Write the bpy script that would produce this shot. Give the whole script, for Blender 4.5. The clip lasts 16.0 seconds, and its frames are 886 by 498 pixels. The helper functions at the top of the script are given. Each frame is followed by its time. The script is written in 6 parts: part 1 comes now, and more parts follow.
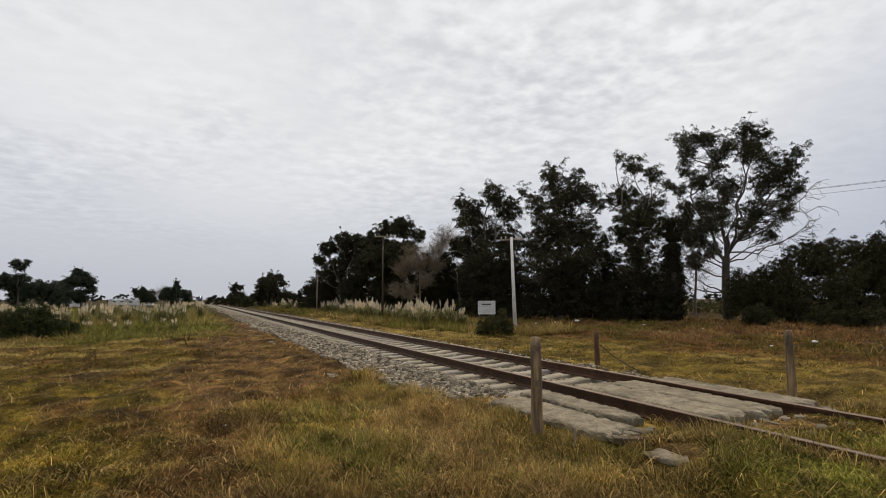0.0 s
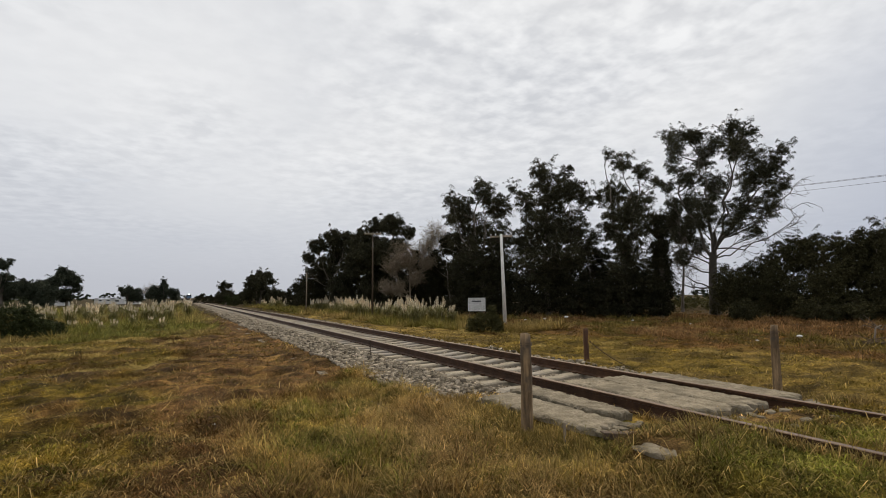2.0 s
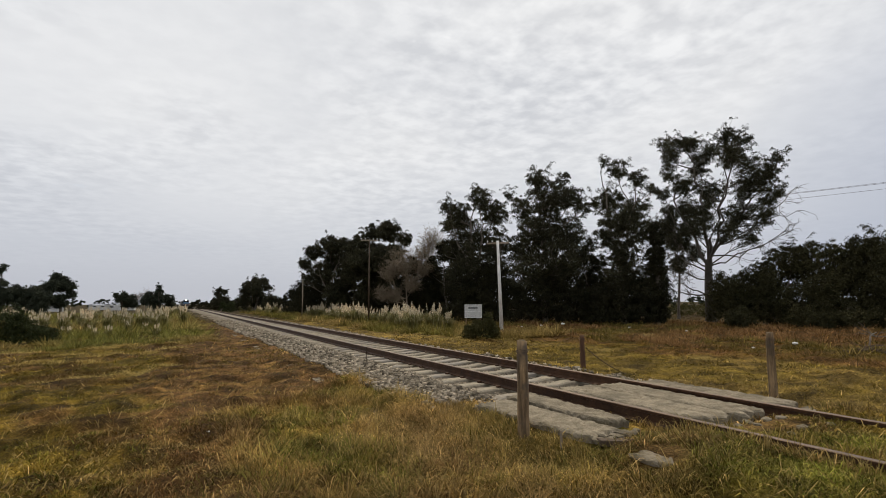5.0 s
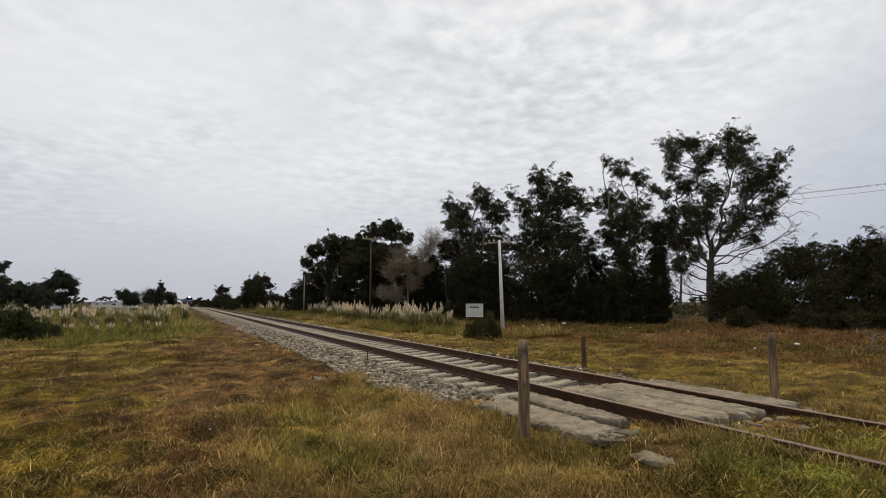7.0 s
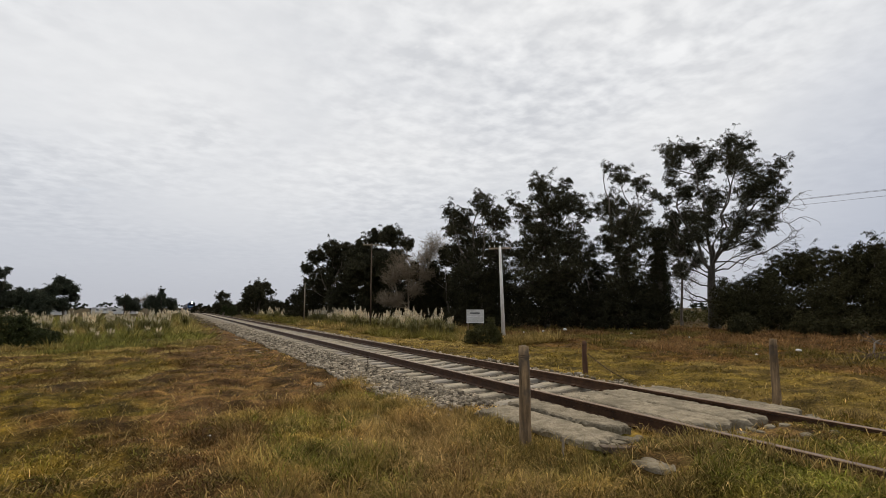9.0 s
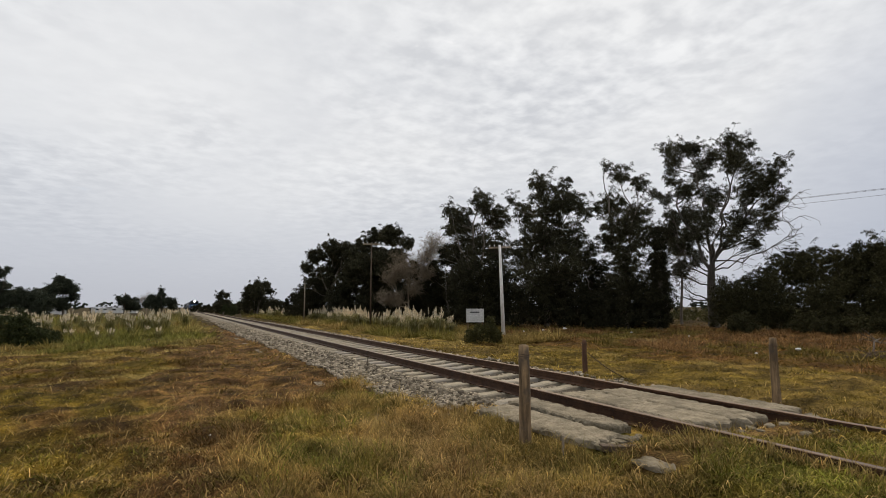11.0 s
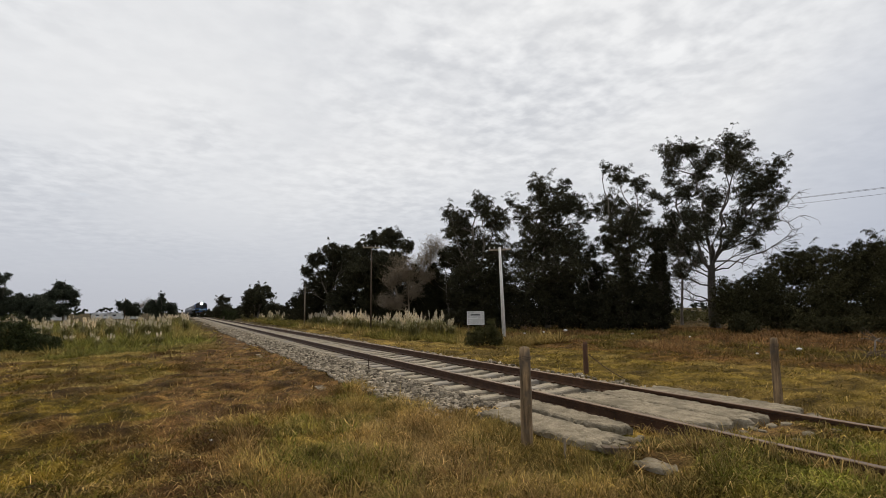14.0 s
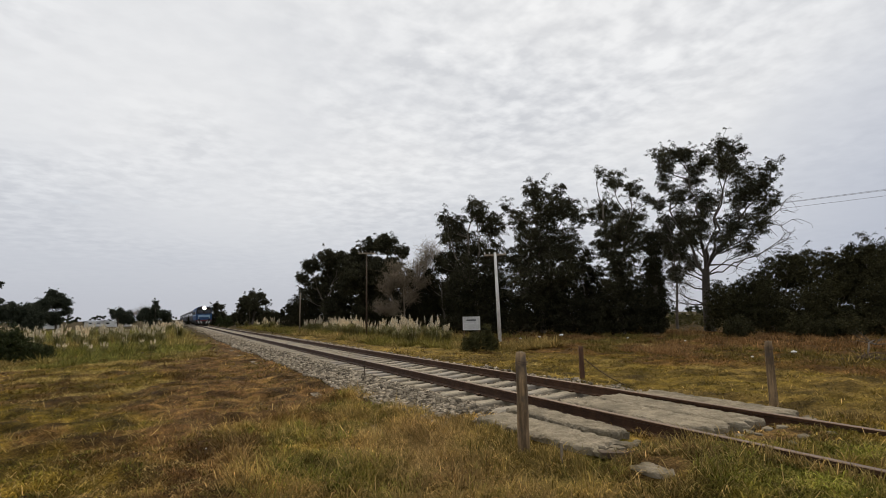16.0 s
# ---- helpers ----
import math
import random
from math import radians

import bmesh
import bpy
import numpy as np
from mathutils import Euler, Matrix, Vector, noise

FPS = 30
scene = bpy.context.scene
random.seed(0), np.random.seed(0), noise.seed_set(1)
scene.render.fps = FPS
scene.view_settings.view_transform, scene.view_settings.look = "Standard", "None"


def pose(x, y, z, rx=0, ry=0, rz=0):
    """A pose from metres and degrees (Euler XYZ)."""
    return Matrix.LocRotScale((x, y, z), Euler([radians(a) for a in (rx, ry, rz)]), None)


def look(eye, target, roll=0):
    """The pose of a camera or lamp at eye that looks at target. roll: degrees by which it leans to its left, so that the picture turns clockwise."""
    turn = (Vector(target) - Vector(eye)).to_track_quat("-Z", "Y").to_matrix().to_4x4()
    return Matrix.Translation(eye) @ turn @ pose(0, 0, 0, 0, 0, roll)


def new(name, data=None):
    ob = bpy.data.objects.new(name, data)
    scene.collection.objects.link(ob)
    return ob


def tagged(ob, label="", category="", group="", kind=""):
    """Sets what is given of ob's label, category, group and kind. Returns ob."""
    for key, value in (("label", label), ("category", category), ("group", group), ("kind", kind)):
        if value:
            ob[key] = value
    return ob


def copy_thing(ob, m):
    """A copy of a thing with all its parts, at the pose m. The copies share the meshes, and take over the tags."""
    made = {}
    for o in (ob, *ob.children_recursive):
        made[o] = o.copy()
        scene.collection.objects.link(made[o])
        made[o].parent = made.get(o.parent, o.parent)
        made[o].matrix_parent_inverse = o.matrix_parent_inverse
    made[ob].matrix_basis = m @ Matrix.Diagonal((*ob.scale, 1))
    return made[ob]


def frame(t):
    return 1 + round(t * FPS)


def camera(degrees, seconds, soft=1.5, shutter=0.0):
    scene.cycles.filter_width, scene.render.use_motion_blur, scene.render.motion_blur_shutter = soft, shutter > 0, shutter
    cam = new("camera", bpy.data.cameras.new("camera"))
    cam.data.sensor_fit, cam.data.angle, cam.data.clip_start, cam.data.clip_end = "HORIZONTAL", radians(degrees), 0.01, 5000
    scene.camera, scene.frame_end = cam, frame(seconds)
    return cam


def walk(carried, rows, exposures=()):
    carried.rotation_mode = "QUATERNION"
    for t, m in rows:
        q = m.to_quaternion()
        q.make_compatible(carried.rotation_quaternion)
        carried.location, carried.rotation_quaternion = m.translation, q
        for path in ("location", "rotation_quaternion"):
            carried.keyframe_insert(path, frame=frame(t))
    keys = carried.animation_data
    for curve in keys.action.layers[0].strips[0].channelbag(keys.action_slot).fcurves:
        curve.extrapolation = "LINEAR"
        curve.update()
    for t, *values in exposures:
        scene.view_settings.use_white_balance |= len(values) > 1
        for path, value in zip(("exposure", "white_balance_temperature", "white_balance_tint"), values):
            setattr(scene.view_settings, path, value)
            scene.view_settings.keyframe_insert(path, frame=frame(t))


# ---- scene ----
cam = camera(81.8, 16.0, soft=0.9)
EYE = Vector((0.0, 0.0, 1.6))
# seconds, heading clockwise from the track, tilt up, roll
PATH = [
    (0, 26.024, 5.598, -0.072),
    (0.5, 26.100, 5.514, -0.090),
    (1, 26.304, 5.392, -0.113),
    (1.5, 26.792, 5.288, -0.272),
    (2, 27.153, 5.273, -0.384),
    (2.5, 27.671, 5.388, -0.204),
    (3, 27.673, 5.668, -0.195),
    (3.5, 27.605, 5.678, -0.203),
    (4, 27.591, 5.865, -0.204),
    (6.5, 27.461, 6.027, -0.370),
    (7, 27.364, 5.898, 0.005),
    (7.5, 27.402, 6.006, 0.096),
    (8, 27.377, 6.035, 0.113),
    (8.5, 27.331, 6.281, 0.052),
    (9, 27.295, 6.557, 0.000),
    (11.5, 27.292, 6.399, -0.065),
    (12, 27.224, 6.320, -0.127),
    (12.5, 27.313, 6.300, -0.319),
    (13, 27.241, 6.318, -0.228),
    (13.5, 27.339, 6.663, -0.446),
    (14, 27.321, 6.774, -0.534),
    (14.5, 27.334, 6.853, -0.729),
    (15, 27.468, 7.022, -0.867),
    (15.5, 27.725, 7.113, -0.885),
    (16, 27.853, 7.380, -0.948),
]


def facing(heading, tilt):
    a, e = radians(heading), radians(tilt)
    return Vector((math.sin(a) * math.cos(e), math.cos(a) * math.cos(e), math.sin(e)))


walk(cam, [(t, look(EYE, EYE + facing(h, e), r)) for t, h, e, r in PATH])

# ---- light ----
SUN_HEADING, SUN_TILT = 30.0, 48.0


def make_world():
    world = bpy.data.worlds.new("overcast")
    scene.world = world
    world.use_nodes = True
    nt = world.node_tree
    nt.nodes.clear()
    N, L = nt.nodes.new, nt.links.new

    def math_node(op, a, b=None):
        n = N("ShaderNodeMath")
        n.operation = op
        for k, v in enumerate((a, b)):
            if v is None:
                continue
            if isinstance(v, (int, float)):
                n.inputs[k].default_value = v
            else:
                L(v, n.inputs[k])
        return n.outputs[0]

    def ramp(fac, stops):
        n = N("ShaderNodeValToRGB")
        el = n.color_ramp.elements
        while len(el) < len(stops):
            el.new(0.5)
        for e, (p, c) in zip(el, stops):
            e.position, e.color = p, (*c, 1)
        L(fac, n.inputs[0])
        return n.outputs[0]

    def mix(kind, fac, a, b):
        n = N("ShaderNodeMix")
        n.data_type, n.blend_type = "RGBA", kind
        for sock, v in ((n.inputs[0], fac), (n.inputs[6], a), (n.inputs[7], b)):
            if hasattr(v, "is_linked"):
                L(v, sock)
            else:
                sock.default_value = v if isinstance(v, float) else (*v, 1)
        return n.outputs[2]

    sky = N("ShaderNodeTexSky")
    sky.sky_type, sky.sun_disc = "NISHITA", False
    sky.sun_elevation, sky.sun_rotation = radians(SUN_TILT), radians(SUN_HEADING)
    sky.dust_density = 3.0
    tc = N("ShaderNodeTexCoord")
    sep = N("ShaderNodeSeparateXYZ")
    L(tc.outputs["Generated"], sep.inputs[0])
    x, y, z = sep.outputs
    up = math_node("MAXIMUM", z, 0.0)
    den = math_node("ADD", up, 0.10)
    plane = N("ShaderNodeCombineXYZ")
    L(math_node("DIVIDE", x, den), plane.inputs[0])
    L(math_node("DIVIDE", y, den), plane.inputs[1])

    def cloud(scale, detail, rough, dist, off, stretch=(1, 1, 1), turn=0.0):
        m = N("ShaderNodeMapping")
        m.inputs["Location"].default_value = (off, off * 0.7, 0)
        m.inputs["Rotation"].default_value = (0, 0, radians(turn))
        m.inputs["Scale"].default_value = stretch
        L(plane.outputs[0], m.inputs[0])
        n = N("ShaderNodeTexNoise")
        n.inputs["Scale"].default_value = scale
        n.inputs["Detail"].default_value = detail
        n.inputs["Roughness"].default_value = rough
        n.inputs["Distortion"].default_value = dist
        L(m.outputs[0], n.inputs["Vector"])
        return n.outputs[0]

    # broad banks, rippled patches and fine curds of one cloud deck
    banks = ramp(cloud(0.65, 3, 0.5, 0.2, 3.1, (1, 0.8, 1), 25), [(0.34, (0, 0, 0)), (0.64, (1, 1, 1))])
    curds = ramp(cloud(10.0, 3, 0.5, 0.1, 7.7), [(0.36, (0, 0, 0)), (0.64, (1, 1, 1))])
    fine = ramp(cloud(3.6, 4, 0.55, 0.2, 1.3), [(0.36, (0, 0, 0)), (0.66, (1, 1, 1))])
    rippled = ramp(cloud(0.9, 3, 0.5, 0.3, 21.7), [(0.36, (0.12, 0.12, 0.12)), (0.60, (0.58, 0.58, 0.58))])
    deck = mix("MIX", banks, (0.665, 0.68, 0.715), (0.79, 0.795, 0.81))
    tex = mix("MIX", 0.30, curds, fine)
    deck = mix("SOFT_LIGHT", rippled, deck, tex)
    # thin gaps where the sky shows through
    gap = ramp(cloud(2.1, 4, 0.6, 0.4, 12.4), [(0.66, (0, 0, 0)), (0.78, (1, 1, 1))])
    blue = mix("MULTIPLY", 1.0, sky.outputs[0], (0.11, 0.11, 0.11))
    deck = mix("MIX", math_node("MULTIPLY", gap, 0.45), deck, blue)
    # the deck thickens to blue-grey towards the horizon
    low = ramp(up, [(0.0, (0.52, 0.53, 0.575)), (0.10, (0.545, 0.565, 0.615)), (0.24, (0.64, 0.66, 0.70)), (0.42, (0.72, 0.73, 0.75))])
    depth = ramp(up, [(0.03, (1, 1, 1)), (0.30, (0.12, 0.12, 0.12)), (0.45, (0, 0, 0))])
    deck = mix("MIX", depth, deck, low)
    # a heavier blue-grey bank in the east
    east = N("ShaderNodeVectorMath")
    east.operation = "DOT_PRODUCT"
    L(tc.outputs["Generated"], east.inputs[0])
    east.inputs[1].default_value = facing(76, 6)
    bank = ramp(east.outputs["Value"], [(0.935, (0, 0, 0)), (0.995, (0.68, 0.68, 0.68))])
    deck = mix("MIX", bank, deck, (0.45, 0.485, 0.575))
    # brighter towards the hidden sun
    dot = N("ShaderNodeVectorMath")
    dot.operation = "DOT_PRODUCT"
    L(tc.outputs["Generated"], dot.inputs[0])
    dot.inputs[1].default_value = facing(SUN_HEADING, SUN_TILT)
    glow = ramp(dot.outputs["Value"], [(0.35, (0.93, 0.945, 0.97)), (0.95, (1.08, 1.075, 1.06))])
    deck = mix("MULTIPLY", 1.0, deck, glow)
    bg = N("ShaderNodeBackground")
    bg.inputs["Strength"].default_value = 1.0
    out = N("ShaderNodeOutputWorld")
    L(deck, bg.inputs[0])
    L(bg.outputs[0], out.inputs[0])


make_world()
sun = new("sun", bpy.data.lights.new("sun", "SUN"))
sun.data.energy, sun.data.angle, sun.data.color = 1.9, radians(35), (1.0, 0.84, 0.60)
sun.matrix_world = look(facing(SUN_HEADING, SUN_TILT) * 60, (0, 0, 0))
scene.view_settings.exposure = 0.0

# ---- noise on the plan, for heights and turf ----
TABLE = np.random.default_rng(5).random((256, 256))


def vnoise(x, y, size, seed=0):
    u, v = np.asarray(x, float) / size + seed * 17.3, np.asarray(y, float) / size + seed * 41.7
    i, j = np.floor(u).astype(int), np.floor(v).astype(int)
    a, b = u - i, v - j
    a, b = a * a * (3 - 2 * a), b * b * (3 - 2 * b)
    t = TABLE
    i0, i1, j0, j1 = i % 256, (i + 1) % 256, j % 256, (j + 1) % 256
    return (t[i0, j0] * (1 - a) + t[i1, j0] * a) * (1 - b) + (t[i0, j1] * (1 - a) + t[i1, j1] * a) * b


def fbm(x, y, size, seed=0, octaves=4):
    total, amp, norm = 0.0, 1.0, 0.0
    for k in range(octaves):
        total = total + amp * vnoise(x, y, size / 2 ** k, seed + k)
        norm += amp
        amp *= 0.55
    return total / norm


def step(a, b, x):
    t = np.clip((x - a) / (b - a), 0, 1)
    return t * t * (3 - 2 * t)


# ---- plan: track along y, rail tops at 0.40 m ----
TRACK_X, RAIL_TOP, GAUGE = 5.515, 0.40, 1.52
CROSS_Y0, CROSS_Y1 = 3.6, 5.8


def terrain(x, y):
    x, y = np.asarray(x, float), np.asarray(y, float)
    u = np.abs(x - TRACK_X)
    bank = 0.16 * (1 - step(1.6, 3.6, u)) - 0.20 * step(4.5, 11.0, TRACK_X - x)
    road = (1 - step(5.6, 7.2, y)) * (0.20 * (1 - step(1.7, 2.4, u)) + 0.06 * (1 - step(2.0, 4.0, u)) - 0.16 * (1 - step(1.6, 3.6, u)) + 0.10 * (1 - step(3.3, 3.75, y)) * (1 - step(1.5, 2.3, u)))
    rough = (fbm(x, y, 1.6, 2) - 0.5) * 0.12 + (vnoise(x, y, 0.42, 6) - 0.5) * 0.15 + (vnoise(x, y, 0.19, 9) - 0.5) * 0.05 + (fbm(x, y, 9.0, 4) - 0.5) * 0.22 * step(3.5, 9.0, u)
    inner = 1 - step(1.5, 2.6, u)
    return bank + road + rough * (1 - 0.8 * inner) - 0.02 * inner


def turf(x, y):
    """Colour of the turf: thatch, straw, olive and lush grass where each of them grows, with tuft shading mottled in.
    """
    x, y = np.asarray(x, float), np.asarray(y, float)
    thatch, straw, olive = np.array([0.158, 0.104, 0.066]), np.array([0.430, 0.325, 0.175]), np.array([0.150, 0.128, 0.028])
    lush, rust, gold = np.array([0.130, 0.165, 0.036]), np.array([0.145, 0.088, 0.042]), np.array([0.270, 0.210, 0.060])

    earth = np.array([0.185, 0.135, 0.088])

    def mixed(a, b, w):
        return a * (1 - w[..., None]) + b * w[..., None]

    big, mid, small = fbm(x, y, 5.0, 11), fbm(x, y, 1.3, 21), fbm(x, y, 0.35, 31, 3)
    c = mixed(np.broadcast_to(olive, x.shape + (3,)), gold, step(0.42, 0.66, mid * 0.6 + small * 0.4) * 0.75)
    c = mixed(c, thatch * 0.8, step(0.44, 0.56, big * 0.4 + mid * 0.6) * 0.8)
    # thatch on the flank of the bank
    edge = 0.9 + np.maximum(0, y - 8.0) * 1.2
    wob = (mid - 0.5) * 1.6
    flank = step(-1.4, 0.2, x + wob + (big - 0.5) * 1.5 - 0.01 * y) * (1 - step(-0.5, 0.5, x - edge + wob)) * (1 - step(3.6, 4.2, x)) * (1 - step(30, 46, y))
    flank = np.maximum(flank, step(1.0, 2.2, x + wob) * step(9, 11, y) * (1 - step(24, 40, y)) * (1 - step(3.8, 4.2, x)))
    c = mixed(c, mixed(np.broadcast_to(thatch, x.shape + (3,)), straw, step(0.52, 0.75, small) * 0.45), flank * 0.92)
    # the verge this side of the track
    verge = step(-0.4, 0.5, x - edge + wob) * (1 - step(4.4, 5.0, x)) * (1 - step(10.5, 11.5, y))
    v = mixed(np.broadcast_to(np.array([0.300, 0.245, 0.090]), x.shape + (3,)), straw, step(0.45, 0.68, mid) * 0.6)
    v = mixed(v, lush * 0.9, step(0.56, 0.70, fbm(x, y, 0.9, 44)) * 0.8)
    c = mixed(c, v, verge)
    for px, py, r, tone, w in ((3.2, 6.7, 1.3, straw, 0.75), (3.0, 4.4, 0.9, straw * 0.85, 0.7), (2.2, 4.6, 0.8, thatch * 1.25, 0.55),
                               (4.2, 3.0, 1.1, lush, 0.85), (1.6, 7.6, 0.7, lush * 1.2, 0.6), (2.5, 8.8, 0.5, lush * 1.1, 0.55), (1.5, 5.6, 0.7, lush * 0.9, 0.6),
                               (5.6, 2.3, 0.7, lush * 1.1, 0.7), (4.0, 3.3, 0.55, earth, 0.9), (5.5, 3.3, 0.7, earth * 0.9, 0.85), (3.35, 3.0, 0.6, thatch * 1.3, 0.6), (-0.6, 3.6, 1.9, thatch * 0.62, 0.85), (0.5, 4.6, 1.4, thatch * 0.65, 0.8), (1.9, 3.2, 1.0, thatch * 0.75, 0.7)):
        d = np.hypot(x - px, y - py) + (mid - 0.5) * r * 1.3
        c = mixed(c, np.broadcast_to(tone, c.shape), (1 - step(r * 0.45, r, d)) * w)
    # meadow beyond the track, then the dry rusty growth before the trees
    far = step(7.2, 8.2, x)
    m = mixed(np.broadcast_to(np.array([0.238, 0.196, 0.084]), x.shape + (3,)), olive * 1.15, step(0.42, 0.66, mid * 0.5 + big * 0.5) * 0.7)
    c = mixed(c, m, far)
    dry = far * step(14.0, 16.0, x + (big - 0.5) * 9 - np.maximum(0, y - 20) * 0.15)
    c = mixed(c, mixed(np.broadcast_to(rust, x.shape + (3,)), olive * 0.8, step(0.46, 0.62, fbm(x, y, 4.0, 61)) * 0.8), dry * 0.9)
    track = step(0, 0.5, 1 - np.abs(x + (big - 0.5) * 2 - 20.5 - 0.1 * (y - 20)) / 0.8) * step(14, 17, y) * (1 - step(26, 30, y))
    c = mixed(c, np.broadcast_to(np.array([0.30, 0.25, 0.18]), c.shape), track * 0.7)
    # rank green growth of the left field
    rank = step(24, 30, y + (big - 0.5) * 8) * (1 - step(0.0, 2.0, x - 0.5))
    c = mixed(c, mixed(np.broadcast_to(np.array([0.120, 0.112, 0.020]), x.shape + (3,)), gold * 0.8, step(0.5, 0.65, mid) * 0.5), rank * 0.85)
    # mottle painted in for bright tuft tops and shaded hollows
    c = c * (0.62 + 0.76 * step(0.30, 0.70, fbm(x, y, 0.55, 97, 3)))[..., None]
    c = c * (0.60 + 0.80 * step(0.30, 0.70, fbm(x, y, 0.21, 55, 2)))[..., None]
    # beyond about 40 m from the viewpoint the turf blends to dark brown
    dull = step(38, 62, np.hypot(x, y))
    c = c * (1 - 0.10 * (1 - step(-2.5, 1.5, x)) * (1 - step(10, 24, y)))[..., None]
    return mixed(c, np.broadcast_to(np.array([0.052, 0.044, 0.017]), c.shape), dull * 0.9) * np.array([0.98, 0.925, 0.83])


# ---- materials ----
def shader(name, rough=0.8, metal=0.0, spec=0.3):
    m = bpy.data.materials.new(name)
    m.use_nodes = True
    b = m.node_tree.nodes["Principled BSDF"]
    b.inputs["Roughness"].default_value, b.inputs["Metallic"].default_value = rough, metal
    b.inputs["Specular IOR Level"].default_value = spec
    return m, m.node_tree, b


def link(nt, a, b):
    nt.links.new(a, b)


def noise_node(nt, coord, scale, detail=4, rough=0.6, stretch=None, kind="ShaderNodeTexNoise"):
    vec = coord
    if stretch:
        mp = nt.nodes.new("ShaderNodeMapping")
        mp.inputs["Scale"].default_value = stretch
        link(nt, coord, mp.inputs[0])
        vec = mp.outputs[0]
    n = nt.nodes.new(kind)
    n.inputs["Scale"].default_value = scale
    if kind == "ShaderNodeTexNoise":
        n.inputs["Detail"].default_value, n.inputs["Roughness"].default_value = detail, rough
    link(nt, vec, n.inputs["Vector"])
    return n.outputs[0]


def ramp_node(nt, fac, stops):
    n = nt.nodes.new("ShaderNodeValToRGB")
    el = n.color_ramp.elements
    while len(el) < len(stops):
        el.new(0.5)
    for e, (p, c) in zip(el, stops):
        e.position, e.color = p, (*c, 1)
    link(nt, fac, n.inputs[0])
    return n.outputs[0]


def mix_node(nt, fac, a, b, kind="MIX"):
    n = nt.nodes.new("ShaderNodeMix")
    n.data_type, n.blend_type = "RGBA", kind
    for sock, v in ((n.inputs[0], fac), (n.inputs[6], a), (n.inputs[7], b)):
        if hasattr(v, "is_linked"):
            link(nt, v, sock)
        else:
            sock.default_value = v if isinstance(v, float) else (*v, 1)
    return n.outputs[2]


def bump_node(nt, b, height, strength, dist):
    n = nt.nodes.new("ShaderNodeBump")
    n.inputs["Strength"].default_value, n.inputs["Distance"].default_value = strength, dist
    link(nt, height, n.inputs["Height"])
    link(nt, n.outputs[0], b.inputs["Normal"])


def position(nt):
    return nt.nodes.new("ShaderNodeNewGeometry").outputs["Position"]


def object_coords(nt):
    return nt.nodes.new("ShaderNodeTexCoord").outputs["Object"]


def surface(name, c0, c1, scale, rough=0.8, metal=0.0, stretch=None, bump=0.4, dist=0.01, stains=None, fine=6.0, world=False):
    """Two tones mixed by a noise at one scale, stains at a larger one, grain and relief at a finer one."""
    m, nt, b = shader(name, rough, metal)
    co = position(nt) if world else object_coords(nt)
    n1 = noise_node(nt, co, scale, 5, 0.65, stretch)
    n2 = noise_node(nt, co, scale * fine, 4, 0.6, stretch)
    col = ramp_node(nt, n1, [(0.32, c0), (0.68, c1)])
    g = ramp_node(nt, n2, [(0.25, (0.62, 0.62, 0.62)), (0.75, (1.25, 1.25, 1.25))])
    col = mix_node(nt, 0.75, col, g, "MULTIPLY")
    if stains:
        n3 = noise_node(nt, co, scale * 0.3, 3)
        s = ramp_node(nt, n3, [(0.50, (0, 0, 0)), (0.64, (1, 1, 1))])
        col = mix_node(nt, s, col, stains)
    rnd = nt.nodes.new("ShaderNodeObjectInfo").outputs["Random"]
    col = mix_node(nt, 1.0, col, ramp_node(nt, rnd, [(0, (0.85, 0.85, 0.85)), (1, (1.12, 1.12, 1.12))]), "MULTIPLY")
    link(nt, col, b.inputs["Base Color"])
    if bump:
        bump_node(nt, b, mix_node(nt, 0.5, n1, n2), bump, dist)
    return m


def foliage(name, dark, light, through_light=0.25, rough=0.6):
    """Leaves: each one its own tone, with some light passing through."""
    m, nt, b = shader(name, rough, 0.0, 0.12)
    isl = nt.nodes.new("ShaderNodeNewGeometry").outputs["Random Per Island"]
    col = ramp_node(nt, isl, [(0.0, dark), (0.75, light), (1.0, tuple(min(1, c * 1.7) for c in light))])
    n = noise_node(nt, position(nt), 0.35, 3)
    col = mix_node(nt, 1.0, col, ramp_node(nt, n, [(0.3, (0.6, 0.62, 0.6)), (0.7, (1.25, 1.2, 1.15))]), "MULTIPLY")
    link(nt, col, b.inputs["Base Color"])
    t = nt.nodes.new("ShaderNodeBsdfTranslucent")
    link(nt, col, t.inputs[0])
    mx = nt.nodes.new("ShaderNodeMixShader")
    mx.inputs[0].default_value = through_light
    link(nt, b.outputs[0], mx.inputs[1])
    link(nt, t.outputs[0], mx.inputs[2])
    link(nt, mx.outputs[0], nt.nodes["Material Output"].inputs[0])
    return m


